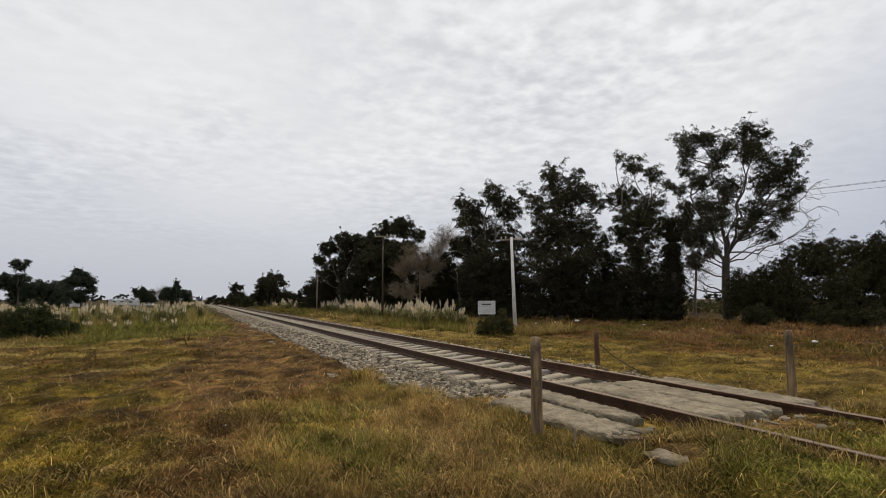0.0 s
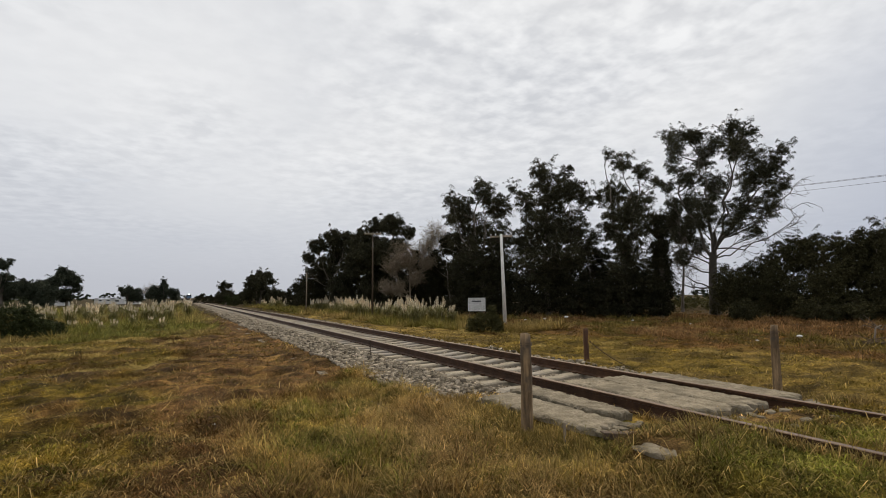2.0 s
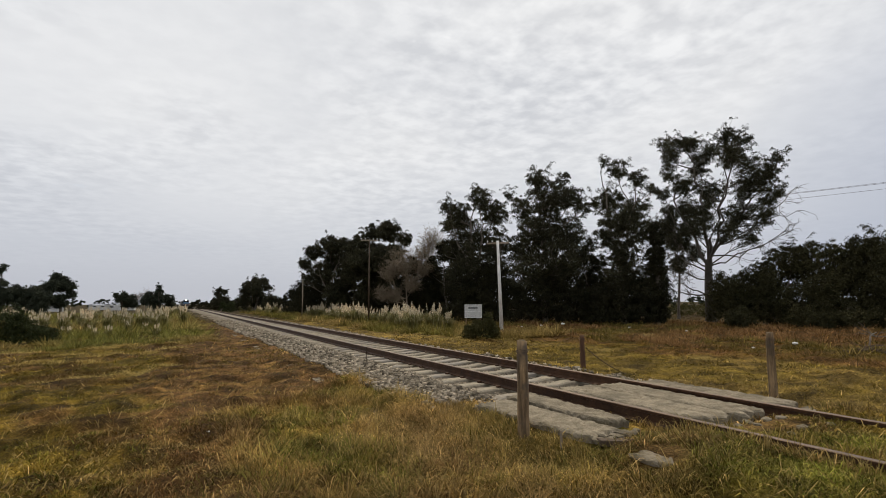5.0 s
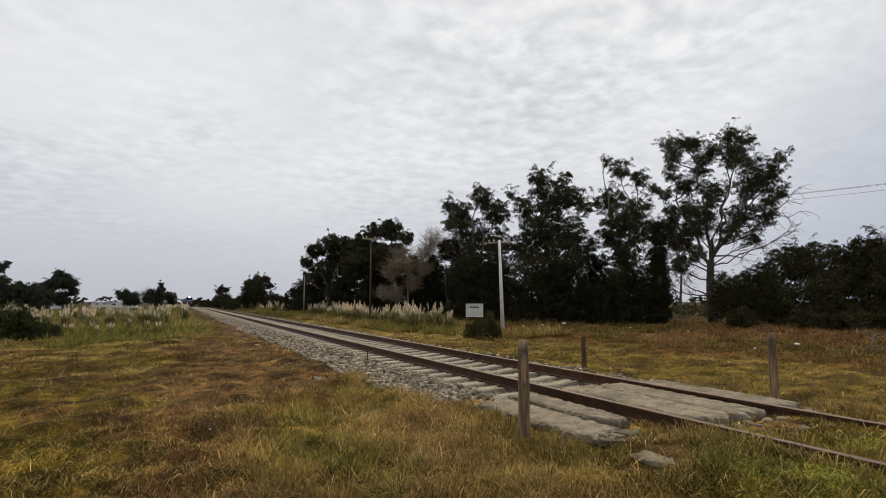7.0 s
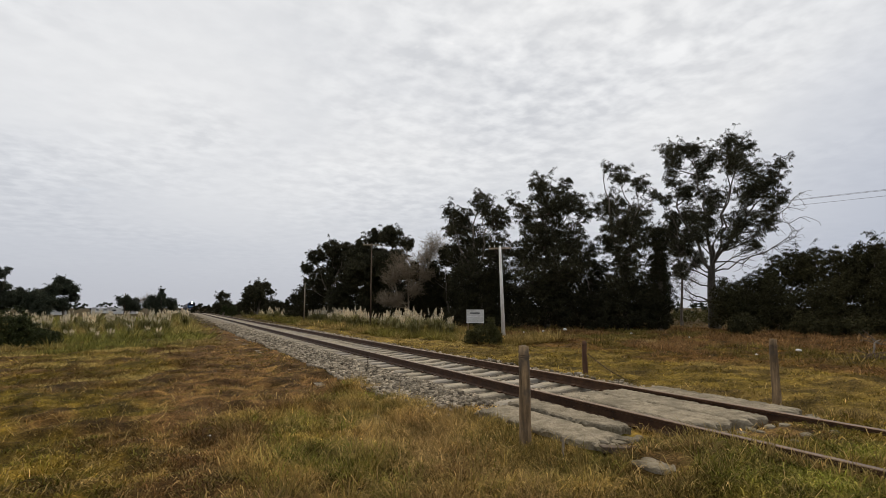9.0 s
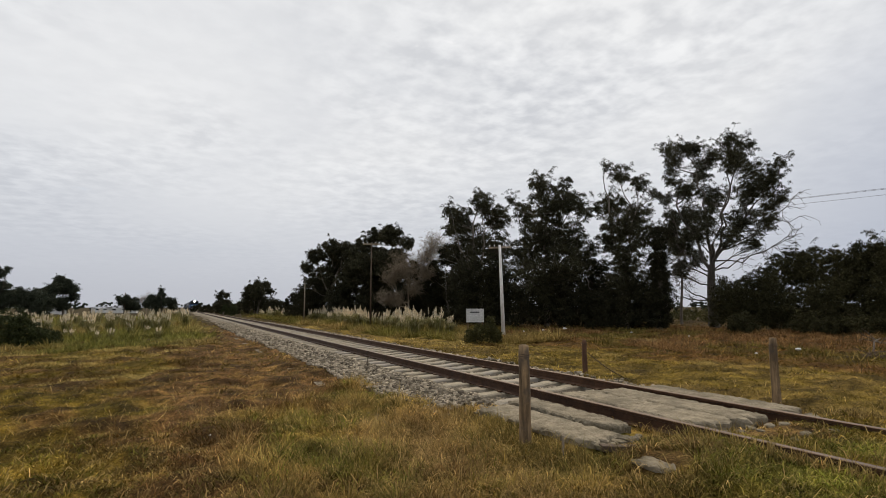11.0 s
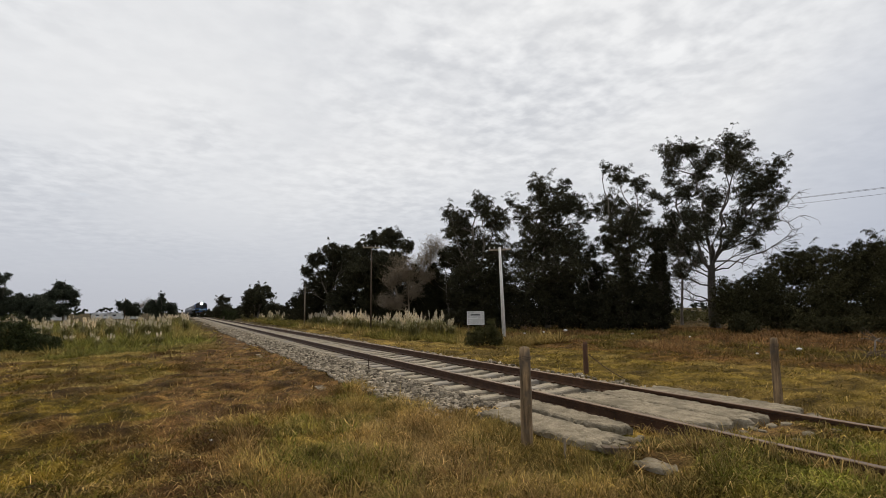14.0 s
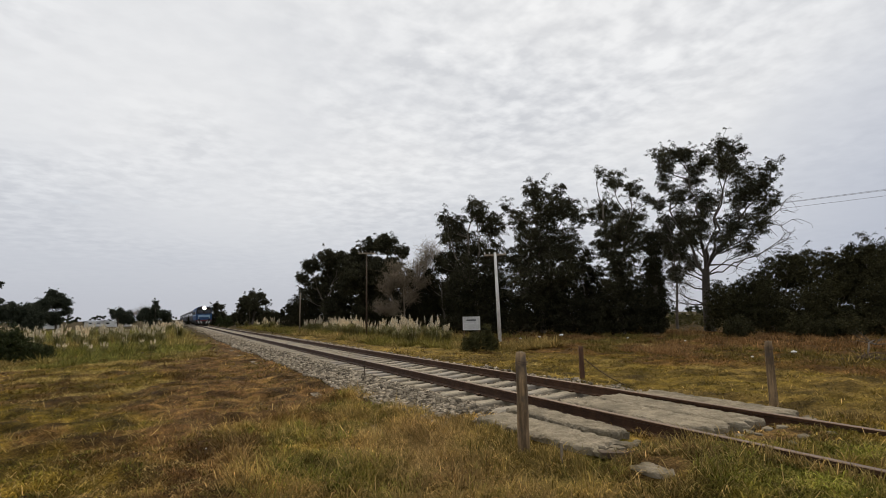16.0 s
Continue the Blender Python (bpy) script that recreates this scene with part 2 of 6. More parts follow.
def turf_material(name, blades):
    """Turf in the colours stored on the mesh; blades vary one by one."""
    m, nt, b = shader(name, 0.85, 0.0, 0.06)
    at = nt.nodes.new("ShaderNodeAttribute")
    at.attribute_name = "turf"
    col = mix_node(nt, 1.0, at.outputs["Color"], (1.02, 0.95, 0.69), "MULTIPLY")
    if blades:
        isl = nt.nodes.new("ShaderNodeNewGeometry").outputs["Random Per Island"]
        col = mix_node(nt, 1.0, col, ramp_node(nt, isl, [(0, (0.45, 0.44, 0.40)), (0.55, (0.95, 0.95, 0.92)), (0.88, (1.35, 1.32, 1.25)), (1, (1.9, 1.8, 1.7))]), "MULTIPLY")
        link(nt, col, b.inputs["Base Color"])
        t = nt.nodes.new("ShaderNodeBsdfTranslucent")
        link(nt, col, t.inputs[0])
        mx = nt.nodes.new("ShaderNodeMixShader")
        mx.inputs[0].default_value = 0.25
        link(nt, b.outputs[0], mx.inputs[1])
        link(nt, t.outputs[0], mx.inputs[2])
        link(nt, mx.outputs[0], nt.nodes["Material Output"].inputs[0])
        return m
    co = position(nt)
    n1, n2, n3 = noise_node(nt, co, 2.2, 6, 0.7), noise_node(nt, co, 46.0, 6, 0.75), noise_node(nt, co, 9.0, 5, 0.65)
    col = mix_node(nt, 1.0, col, ramp_node(nt, n2, [(0.34, (0.16, 0.14, 0.12)), (0.5, (0.65, 0.62, 0.58)), (0.68, (1.6, 1.5, 1.35))]), "MULTIPLY")
    col = mix_node(nt, 1.0, col, ramp_node(nt, n3, [(0.35, (0.55, 0.52, 0.46)), (0.65, (1.25, 1.22, 1.15))]), "MULTIPLY")
    soil = ramp_node(nt, n1, [(0.60, (0, 0, 0)), (0.72, (1, 1, 1))])
    col = mix_node(nt, soil, col, mix_node(nt, 0.6, col, (0.07, 0.048, 0.028)))
    link(nt, col, b.inputs["Base Color"])
    bump_node(nt, b, mix_node(nt, 0.5, n2, n3), 0.9, 0.06)
    return m


M_GROUND = turf_material("turf_ground", False)
M_BLADES = turf_material("turf_blades", True)
M_CONCRETE = surface("weathered_concrete", (0.150, 0.124, 0.082), (0.325, 0.275, 0.196), 7.0, 0.95, bump=1.0, dist=0.02, stains=(0.145, 0.122, 0.084), world=True, fine=7.0)
M_SLEEPER = surface("sleeper_concrete", (0.25, 0.215, 0.155), (0.39, 0.335, 0.250), 4.0, 0.9, bump=0.5, dist=0.01, stains=(0.28, 0.25, 0.21), world=True)
M_RAIL = surface("rusty_rail", (0.042, 0.020, 0.010), (0.092, 0.046, 0.023), 6.0, 0.62, 0.35, bump=0.3, dist=0.004, world=True)
M_RAIL_HEAD = surface("worn_rail_head", (0.105, 0.070, 0.048), (0.19, 0.135, 0.10), 5.0, 0.5, 0.55, stretch=(1, 0.1, 1), bump=0.05, world=True)
M_WOOD = surface("weathered_post", (0.050, 0.033, 0.019), (0.340, 0.232, 0.125), 13.0, 0.85, stretch=(1, 1, 0.12), bump=0.8, dist=0.012, stains=(0.085, 0.066, 0.048))
M_WOOD_RED = surface("reddish_post", (0.060, 0.030, 0.017), (0.165, 0.085, 0.048), 9.0, 0.85, stretch=(1, 1, 0.12), bump=0.8, dist=0.012, stains=(0.05, 0.032, 0.022))
M_WOOD_DARK = surface("dark_timber", (0.055, 0.037, 0.024), (0.13, 0.092, 0.062), 9.0, 0.85, stretch=(1, 1, 0.12), bump=0.8, dist=0.01)
M_POLE = surface("pale_pole_concrete", (0.66, 0.64, 0.60), (0.82, 0.80, 0.76), 3.0, 0.8, stretch=(1, 1, 0.3), bump=0.3, stains=(0.58, 0.55, 0.50))
M_WIRE = surface("rusty_wire", (0.05, 0.035, 0.028), (0.10, 0.07, 0.05), 20, 0.6, 0.6, bump=0)
M_BARK = surface("eucalypt_bark", (0.060, 0.047, 0.036), (0.20, 0.17, 0.135), 1.6, 0.85, stretch=(1, 1, 0.25), bump=0.6, dist=0.03)
M_BARK_PALE = surface("pale_eucalypt_bark", (0.055, 0.046, 0.036), (0.150, 0.130, 0.105), 1.2, 0.8, stretch=(1, 1, 0.3), bump=0.5, dist=0.03)
M_TWIG = surface("bare_twig", (0.20, 0.155, 0.105), (0.35, 0.285, 0.205), 2.0, 0.85, bump=0)
M_LEAF = foliage("eucalypt_leaf", (0.025, 0.026, 0.015), (0.058, 0.056, 0.031), 0.12, 0.8)
# leaf colour taken near black to carry the shade inside the growth
M_LEAF_SHADED = foliage("shaded_thicket_leaf", (0.014, 0.014, 0.008), (0.030, 0.029, 0.014), 0.0, 0.95)
M_LEAF_WOOD = foliage("wood_leaf", (0.024, 0.025, 0.011), (0.054, 0.050, 0.022), 0.05, 0.9)
# paler and bluer than the near leaves: distance haze put into the colour
M_LEAF_FAR = foliage("hazed_far_leaf", (0.030, 0.038, 0.026), (0.055, 0.064, 0.042), 0.15)
M_SHRUB = foliage("shrub_leaf", (0.022, 0.030, 0.011), (0.052, 0.062, 0.022), 0.15)
M_SHRUB_OLIVE = foliage("olive_shrub_leaf", (0.045, 0.046, 0.016), (0.105, 0.098, 0.036), 0.2)
M_PAMPAS_LEAF = foliage("pampas_leaf", (0.10, 0.105, 0.035), (0.24, 0.21, 0.085), 0.25)
M_PLUME = foliage("pampas_plume", (0.54, 0.45, 0.31), (0.80, 0.70, 0.52), 0.3, 0.9)
M_WHITE = surface("grimy_white", (0.62, 0.62, 0.60), (0.78, 0.78, 0.76), 2.0, 0.6, bump=0.1, stains=(0.52, 0.51, 0.48))
M_SIGN = surface("sign_board_grey", (0.52, 0.52, 0.50), (0.64, 0.64, 0.62), 2.0, 0.5, bump=0.1)
M_SIGN_DARK = surface("sign_lettering_dark", (0.06, 0.06, 0.06), (0.10, 0.10, 0.10), 3.0, 0.6, bump=0)
M_BLUE = surface("locomotive_blue", (0.022, 0.062, 0.155), (0.034, 0.088, 0.21), 1.0, 0.65, bump=0.05)
M_PALEBLUE = surface("pale_blue_band", (0.22, 0.36, 0.50), (0.30, 0.45, 0.60), 1.0, 0.6, bump=0.05)
M_RED = surface("buffer_red", (0.16, 0.03, 0.03), (0.26, 0.05, 0.045), 2.0, 0.5, bump=0.05)
M_COACH = surface("coach_slate_blue", (0.040, 0.041, 0.048), (0.062, 0.064, 0.074), 0.6, 0.75, bump=0.05, stains=(0.075, 0.075, 0.085))
M_ROOF = surface("coach_roof_grey", (0.11, 0.11, 0.115), (0.18, 0.18, 0.185), 0.8, 0.7, bump=0.05)
M_UNDER = surface("underframe_black", (0.014, 0.013, 0.012), (0.032, 0.029, 0.026), 2.0, 0.7, bump=0.1)
M_TILE_ROOF = surface("shed_roof_grey", (0.25, 0.25, 0.26), (0.36, 0.36, 0.37), 0.5, 0.6, bump=0.1)


def glass_material():
    m, nt, b = shader("dark_window_glass", 0.08)
    b.inputs["Base Color"].default_value = (0.012, 0.015, 0.018, 1)
    b.inputs["Specular IOR Level"].default_value = 0.6
    return m


def lamp_material():
    m, nt, b = shader("headlamp_lit", 0.2)
    b.inputs["Base Color"].default_value = (0.9, 0.9, 0.85, 1)
    b.inputs["Emission Color"].default_value = (1.0, 0.95, 0.86, 1)
    b.inputs["Emission Strength"].default_value = 12.0
    return m


M_GLASS, M_LAMP = glass_material(), lamp_material()


# ---- mesh helpers ----
def tri_mesh(name, verts, tris, material, colours=None, smooth=False):
    me = bpy.data.meshes.new(name)
    verts, tris = np.asarray(verts, np.float32), np.asarray(tris, np.int32)
    me.vertices.add(len(verts))
    me.vertices.foreach_set("co", verts.ravel())
    me.loops.add(tris.size)
    me.loops.foreach_set("vertex_index", tris.ravel())
    me.polygons.add(len(tris))
    me.polygons.foreach_set("loop_start", np.arange(0, tris.size, 3, dtype=np.int32))
    if smooth:
        me.polygons.foreach_set("use_smooth", np.ones(len(tris), bool))
    me.update(calc_edges=True)
    if colours is not None:
        layer = me.color_attributes.new("turf", "FLOAT_COLOR", "POINT")
        rgba = np.ones((len(verts), 4), np.float32)
        rgba[:, :3] = colours
        layer.data.foreach_set("color", rgba.ravel())
    me.materials.append(material)
    return me


def part(name, bm, material, parent=None, label=""):
    """Links a bmesh, or a ready mesh, as one object under a thing or part."""
    if isinstance(bm, bpy.types.Mesh):
        me = bm
    else:
        me = bpy.data.meshes.new(name)
        bmesh.ops.recalc_face_normals(bm, faces=bm.faces)
        bm.to_mesh(me)
        bm.free()
        for mt in material if isinstance(material, (list, tuple)) else (material,):
            me.materials.append(mt)
    ob = new(name, me)
    ob.parent = parent
    if label:
        tagged(ob, label=label)
    return ob


def thing(name, m, label, category, group="", kind=""):
    ob = new(name)
    ob.empty_display_size = 0.2
    ob.matrix_basis = m
    return tagged(ob, label, category, group, kind)


def box(bm, x0, y0, z0, x1, y1, z1, bevel=0.0, mat=0):
    r = bmesh.ops.create_cube(bm, size=1.0, matrix=Matrix.Translation(((x0 + x1) / 2, (y0 + y1) / 2, (z0 + z1) / 2)) @ Matrix.Diagonal((x1 - x0, y1 - y0, z1 - z0, 1)))
    faces = {f for v in r["verts"] for f in v.link_faces}
    if bevel:
        edges = {e for f in faces for e in f.edges}
        out = bmesh.ops.bevel(bm, geom=list(edges), offset=bevel, segments=2, affect="EDGES", profile=0.6)
        faces = {f for f in faces if f.is_valid} | set(out["faces"])
    for f in faces:
        f.material_index = mat
    return bm


def prism(bm, points, y0, y1, mat=0):
    """A section in x and z drawn out along y."""
    a = [bm.verts.new((x, y0, z)) for x, z in points]
    b = [bm.verts.new((x, y1, z)) for x, z in points]
    n = len(points)
    faces = [bm.faces.new(a), bm.faces.new(b[::-1])]
    for k in range(n):
        faces.append(bm.faces.new((a[k], b[k], b[(k + 1) % n], a[(k + 1) % n])))
    for f in faces:
        f.material_index = mat
    return bm


def rod(bm, p, q, r0, r1=None, sides=8, mat=0):
    p, q = Vector(p), Vector(q)
    d = q - p
    m = Matrix.Translation((p + q) / 2) @ d.to_track_quat("Z", "Y").to_matrix().to_4x4()
    r = bmesh.ops.create_cone(bm, cap_ends=True, segments=sides, radius1=r0, radius2=r0 if r1 is None else r1, depth=d.length, matrix=m)
    for f in {f for v in r["verts"] for f in v.link_faces}:
        f.material_index = mat
    return bm


class Tubes:
    """Tapered limbs gathered into one triangle mesh."""

    def __init__(self):
        self.v, self.t, self.n = [], [], 0

    def add(self, pts, radii, sides=6):
        pts, radii = np.asarray(pts, float), np.asarray(radii, float)
        k = len(pts)
        d = np.gradient(pts, axis=0)
        d /= np.linalg.norm(d, axis=1)[:, None] + 1e-9
        ref = np.where(np.abs(d[:, 2:3]) > 0.9, np.array([[1.0, 0, 0]]), np.array([[0, 0, 1.0]]))
        a = np.cross(d, ref)
        a /= np.linalg.norm(a, axis=1)[:, None] + 1e-9
        b = np.cross(d, a)
        ang = np.arange(sides) * 2 * math.pi / sides
        ring = pts[:, None] + radii[:, None, None] * (a[:, None] * np.cos(ang)[None, :, None] + b[:, None] * np.sin(ang)[None, :, None])
        i = np.arange(k - 1)[:, None] * sides
        j = np.arange(sides)[None]
        j2 = (j + 1) % sides
        q = np.stack([i + j, i + j2, i + sides + j2, i + j, i + sides + j2, i + sides + j], -1).reshape(-1, 3)
        self.v.append(ring.reshape(-1, 3))
        self.t.append(q + self.n)
        self.n += k * sides

    def mesh(self, name, material):
        return tri_mesh(name, np.concatenate(self.v), np.concatenate(self.t), material, smooth=True)


def bent(p, q, rng, wiggle, n=6, sag=0.0):
    """A crooked line from p to q."""
    p, q = np.asarray(p, float), np.asarray(q, float)
    t = np.linspace(0, 1, n)[:, None]
    w = np.sin(math.pi * t)
    line = p + (q - p) * t + w * rng.normal(0, wiggle, 3) * np.linalg.norm(q - p)
    line[1:-1] += rng.normal(0, wiggle * 0.35, (n - 2, 3)) * np.linalg.norm(q - p)
    line[:, 2] -= sag * (w[:, 0]) * np.linalg.norm(q - p)
    return line


def leaf_tris(centres, rng, size, droop=0.0, slim=0.45):
    """Leaves as slim pointed triangles at the given places."""
    n = len(centres)
    d = rng.normal(0, 1, (n, 3))
    d[:, 2] -= droop * 1.5
    d /= np.linalg.norm(d, axis=1)[:, None] + 1e-9
    s = np.cross(d, rng.normal(0, 1, (n, 3)))
    s /= np.linalg.norm(s, axis=1)[:, None] + 1e-9
    ln = (size * rng.uniform(0.6, 1.4, n))[:, None]
    v = np.stack([centres - d * ln * 0.4 - s * ln * slim * 0.5, centres - d * ln * 0.4 + s * ln * slim * 0.5, centres + d * ln * 0.6], 1).reshape(-1, 3)
    return v, np.arange(n * 3).reshape(-1, 3)


def in_ball(rng, n, shell=0.0):
    p = rng.normal(0, 1, (n, 3))
    p /= np.linalg.norm(p, axis=1)[:, None] + 1e-9
    return p * (rng.uniform(shell ** 3, 1, n) ** (1 / 3))[:, None]


# ---- ground ----
def graded(stops):
    out = []
    for a, b, n in stops:
        out.extend(np.linspace(a, b, n, endpoint=False))
    return np.array(out + [stops[-1][1]])


def make_ground():
    xs = graded([(-2500, -300, 10), (-300, -60, 12), (-60, -12, 28), (-12, -4, 28), (-4, 9, 170), (9, 26, 40), (26, 70, 20), (70, 300, 12), (300, 2500, 10)])
    ys = graded([(-2500, -60, 10), (-60, -9, 12), (-9, 1.5, 24), (1.5, 16, 190), (16, 40, 64), (40, 110, 36), (110, 400, 18), (400, 3500, 14)])
    X, Y = np.meshgrid(xs, ys, indexing="ij")
    Z = terrain(X, Y)
    n, m = X.shape
    i, j = np.meshgrid(np.arange(n - 1), np.arange(m - 1), indexing="ij")
    a = i * m + j
    t = np.stack([a, a + m, a + m + 1, a, a + m + 1, a + 1], -1).reshape(-1, 3)
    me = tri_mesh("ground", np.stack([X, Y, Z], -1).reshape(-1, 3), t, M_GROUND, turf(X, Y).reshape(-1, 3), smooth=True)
    tagged(new("ground", me), "mown field of olive, straw and brown grass beside the railway", "ground", kind="structure")


def bare(x, y):
    """True where no grass grows: ballast, rails, slabs."""
    u = np.abs(x - TRACK_X)
    toe = 1.55 + 0.65 * step(5.9, 9.5, y) + 0.5 * step(12, 34, y)
    stony = (u < toe + (fbm(x, y, 0.6, 70) - 0.5) * 0.5) & (y > 5.7)
    slabs = (y > CROSS_Y0) & (y < 5.9) & (((x > 3.56) & (x < 4.56) & (y > 3.8)) | ((x > 4.86) & (x < 6.15)) | ((x > 6.36) & (x < 7.02)))
    slabs |= (np.hypot((x - 3.74) / 0.26, (y - 3.17) / 0.24) < 1.0) | ((np.hypot(x - 5.5, (y - 3.3) / 0.6) < 0.55) & (vnoise(x, y, 0.12, 15) < 0.7))
    rails = (np.abs(u - GAUGE / 2) < 0.10)
    return stony | slabs | rails


def make_blades(name, x, y, height, width, lean, rng, label, colour=None, turn=None, plain=False):
    keep = ~bare(x, y)
    x, y, height, width = x[keep], y[keep], height[keep], width[keep]
    lean = lean[keep]
    n = len(x)
    z = terrain(x, y) - 0.01
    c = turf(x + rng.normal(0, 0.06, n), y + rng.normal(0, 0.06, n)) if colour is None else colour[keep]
    a = rng.uniform(0, 2 * math.pi, n) if turn is None else turn[keep]
    across = a + rng.normal(math.pi / 2, 0.5, n)
    d = np.stack([np.cos(a), np.sin(a)], -1)
    s = np.stack([np.cos(across), np.sin(across)], -1) * width[:, None] / 2
    root = np.stack([x, y, z], -1)
    v = np.empty((n, 5, 3))
    v[:, 0], v[:, 1] = root, root
    v[:, 0, :2] -= s
    v[:, 1, :2] += s
    mid = root.copy()
    mid[:, :2] += d * (height * np.sin(lean) * 0.4)[:, None]
    mid[:, 2] += height * np.cos(lean * 0.6) * 0.55
    v[:, 2], v[:, 3] = mid, mid
    v[:, 2, :2] -= s * 0.8
    v[:, 3, :2] += s * 0.8
    tip = root.copy()
    tip[:, :2] += d * (height * np.sin(lean))[:, None]
    tip[:, 2] += height * np.cos(lean)
    v[:, 4] = tip
    if plain:
        v = v[:, [0, 1, 4]]
        t = np.arange(n * 3).reshape(-1, 3)
        return tagged(new(name, tri_mesh(name, v.reshape(-1, 3), t, M_BLADES, np.repeat(c, 3, axis=0))), label, "grass", kind="stuff")
    k = np.arange(n)[:, None] * 5
    t = np.stack([k, k + 1, k + 3, k, k + 3, k + 2, k + 2, k + 3, k + 4], -1).reshape(-1, 3)
    me = tri_mesh(name, v.reshape(-1, 3), t, M_BLADES, np.repeat(c, 5, axis=0))
    return tagged(new(name, me), label, "grass", kind="stuff")


def make_tufts(name, cx, cy, count, length, width, spread, lean, rng, label, colour=None, plain=False):
    """Tufts: blades that fall outwards from a centre, each tuft in a tone of its own."""
    m = len(cx)
    tone = turf(cx, cy) if colour is None else colour
    kinds = np.array([[0.130, 0.072, 0.036], [0.45, 0.35, 0.20], [0.135, 0.160, 0.040], [0.29, 0.235, 0.085]])[np.minimum(3, (4 * step(0.2, 0.8, 0.7 * fbm(cx, cy, 0.7, 101, 2) + 0.3 * rng.uniform(0, 1, m))).astype(int))]
    w = (rng.uniform(0.1, 0.6, m) * (1 - 0.7 * step(6.8, 7.6, cx)))[:, None]
    # wide tone range: varied growth, plus highlight and shadow painted between tufts
    tone = (tone * (1 - w) + kinds * w) * (0.5 + 1.15 * rng.beta(1.6, 2.0, m))[:, None]
    k = np.repeat(np.arange(m), count)
    n = len(k)
    a = rng.uniform(0, 2 * math.pi, n)
    r = spread[k] * np.sqrt(rng.uniform(0, 1, n))
    x, y = cx[k] + np.cos(a) * r, cy[k] + np.sin(a) * r
    ln = length[k] * rng.uniform(0.5, 1.25, n)
    return make_blades(name, x, y, ln, width[k] * rng.uniform(0.6, 1.4, n), np.clip(rng.normal(lean, 0.3, n), 0.05, 1.52), rng, label, tone[k] * rng.uniform(0.8, 1.2, (n, 1)), a + rng.normal(0, 0.6, n), plain)


def make_near_grass():
    rng = np.random.default_rng(31)

    def fan(m, d0, d1):
        d = d0 * (d1 / d0) ** rng.uniform(0, 1, m)
        a = np.radians(rng.uniform(-22, 76, m))
        return d * np.sin(a), d * np.cos(a), d

    # matted turf, denser near the spot where one stands
    x, y, d = fan(11500, 8.0, 24.0)
    make_tufts("short_grass", x, y, 14, 0.06 + 0.05 * rng.uniform(0, 1, len(x)) + 0.0015 * d, 0.0052 + 0.0008 * d, 0.06 + 0.005 * d, 1.28, rng, "short matted grass farther out on the field", plain=True)
    x, y, d = fan(8500, 3.0, 8.2)
    make_tufts("short_grass", x, y, 13, 0.06 + 0.05 * rng.uniform(0, 1, len(x)) + 0.0015 * d, 0.0052 + 0.0008 * d, 0.06 + 0.005 * d, 1.28, rng, "short matted grass with straw and green tufts")
    # the turf underfoot and behind
    d, a = 0.5 * (14.0 / 0.5) ** rng.uniform(0, 1, 3600) ** 0.7, np.radians(rng.uniform(70, 345, 3600))
    make_tufts("trodden_grass", d * np.sin(a), d * np.cos(a), 9, 0.06 + 0.05 * rng.uniform(0, 1, 3600), 0.008 + 0.001 * d, 0.06 + 0.01 * d, 1.1, rng, "short trodden grass", plain=True)
    # higher tufts of the verge between field and track
    x, y = rng.uniform(0.6, 4.3, 2600), rng.uniform(2.6, 10.6, 2600)
    k = (fbm(x, y, 0.8, 83) > 0.42) & (x < 3.4 + 0.9 * (y < 3.6)) & (x > 0.9 + np.maximum(0, y - 8) * 1.2 - 0.3)
    x, y = x[k], y[k]
    make_tufts("verge_tufts", x, y, 22, rng.uniform(0.13, 0.30, len(x)), np.full(len(x), 0.0060), rng.uniform(0.04, 0.12, len(x)), 1.28, rng, "arching green and straw tufts on the verge")
    # fresh clumps that stand out of the matted turf
    px, py = np.array([1.05, 1.35, 1.15, 2.0, 2.7, 2.95, 2.05, 2.6, 1.9, 1.5, 1.7, 2.4, 0.9, 3.1]), np.array([8.0, 6.3, 5.7, 6.9, 9.3, 8.5, 5.2, 4.4, 4.6, 4.9, 7.7, 7.6, 5.2, 9.7])
    px, py = np.repeat(px, 7) + rng.normal(0, 0.13, 98), np.repeat(py, 7) + rng.normal(0, 0.16, 98)
    make_tufts("fresh_clumps", px, py, 26, rng.uniform(0.12, 0.24, 98), np.full(98, 0.007), rng.uniform(0.05, 0.12, 98), 1.1, rng, "fresh green clumps of longer grass", np.tile([0.165, 0.195, 0.042], (98, 1)))
    # dry stalks by the crossing and the post
    x, y = rng.normal(2.85, 0.5, 1200), rng.normal(5.2, 1.5, 1200)
    k = (y > 2.4) & (x < 3.42)
    x, y = x[k], y[k]
    make_tufts("dry_grass", x, y, 16, rng.uniform(0.12, 0.24, len(x)), np.full(len(x), 0.0055), rng.uniform(0.05, 0.12, len(x)), 1.2, rng, "dry straw-coloured grass by the crossing", np.tile([0.42, 0.315, 0.175], (len(x), 1)) * rng.uniform(0.5, 1.2, (len(x), 1)))
    # a mat of broken straw round the post
    n = 5200
    x, y = rng.normal(2.75, 0.55, n), rng.normal(4.9, 1.3, n)
    k = (y > 2.6) & (x < 3.46) & (fbm(x, y, 0.5, 88, 2) > 0.44)
    x, y = x[k], y[k]
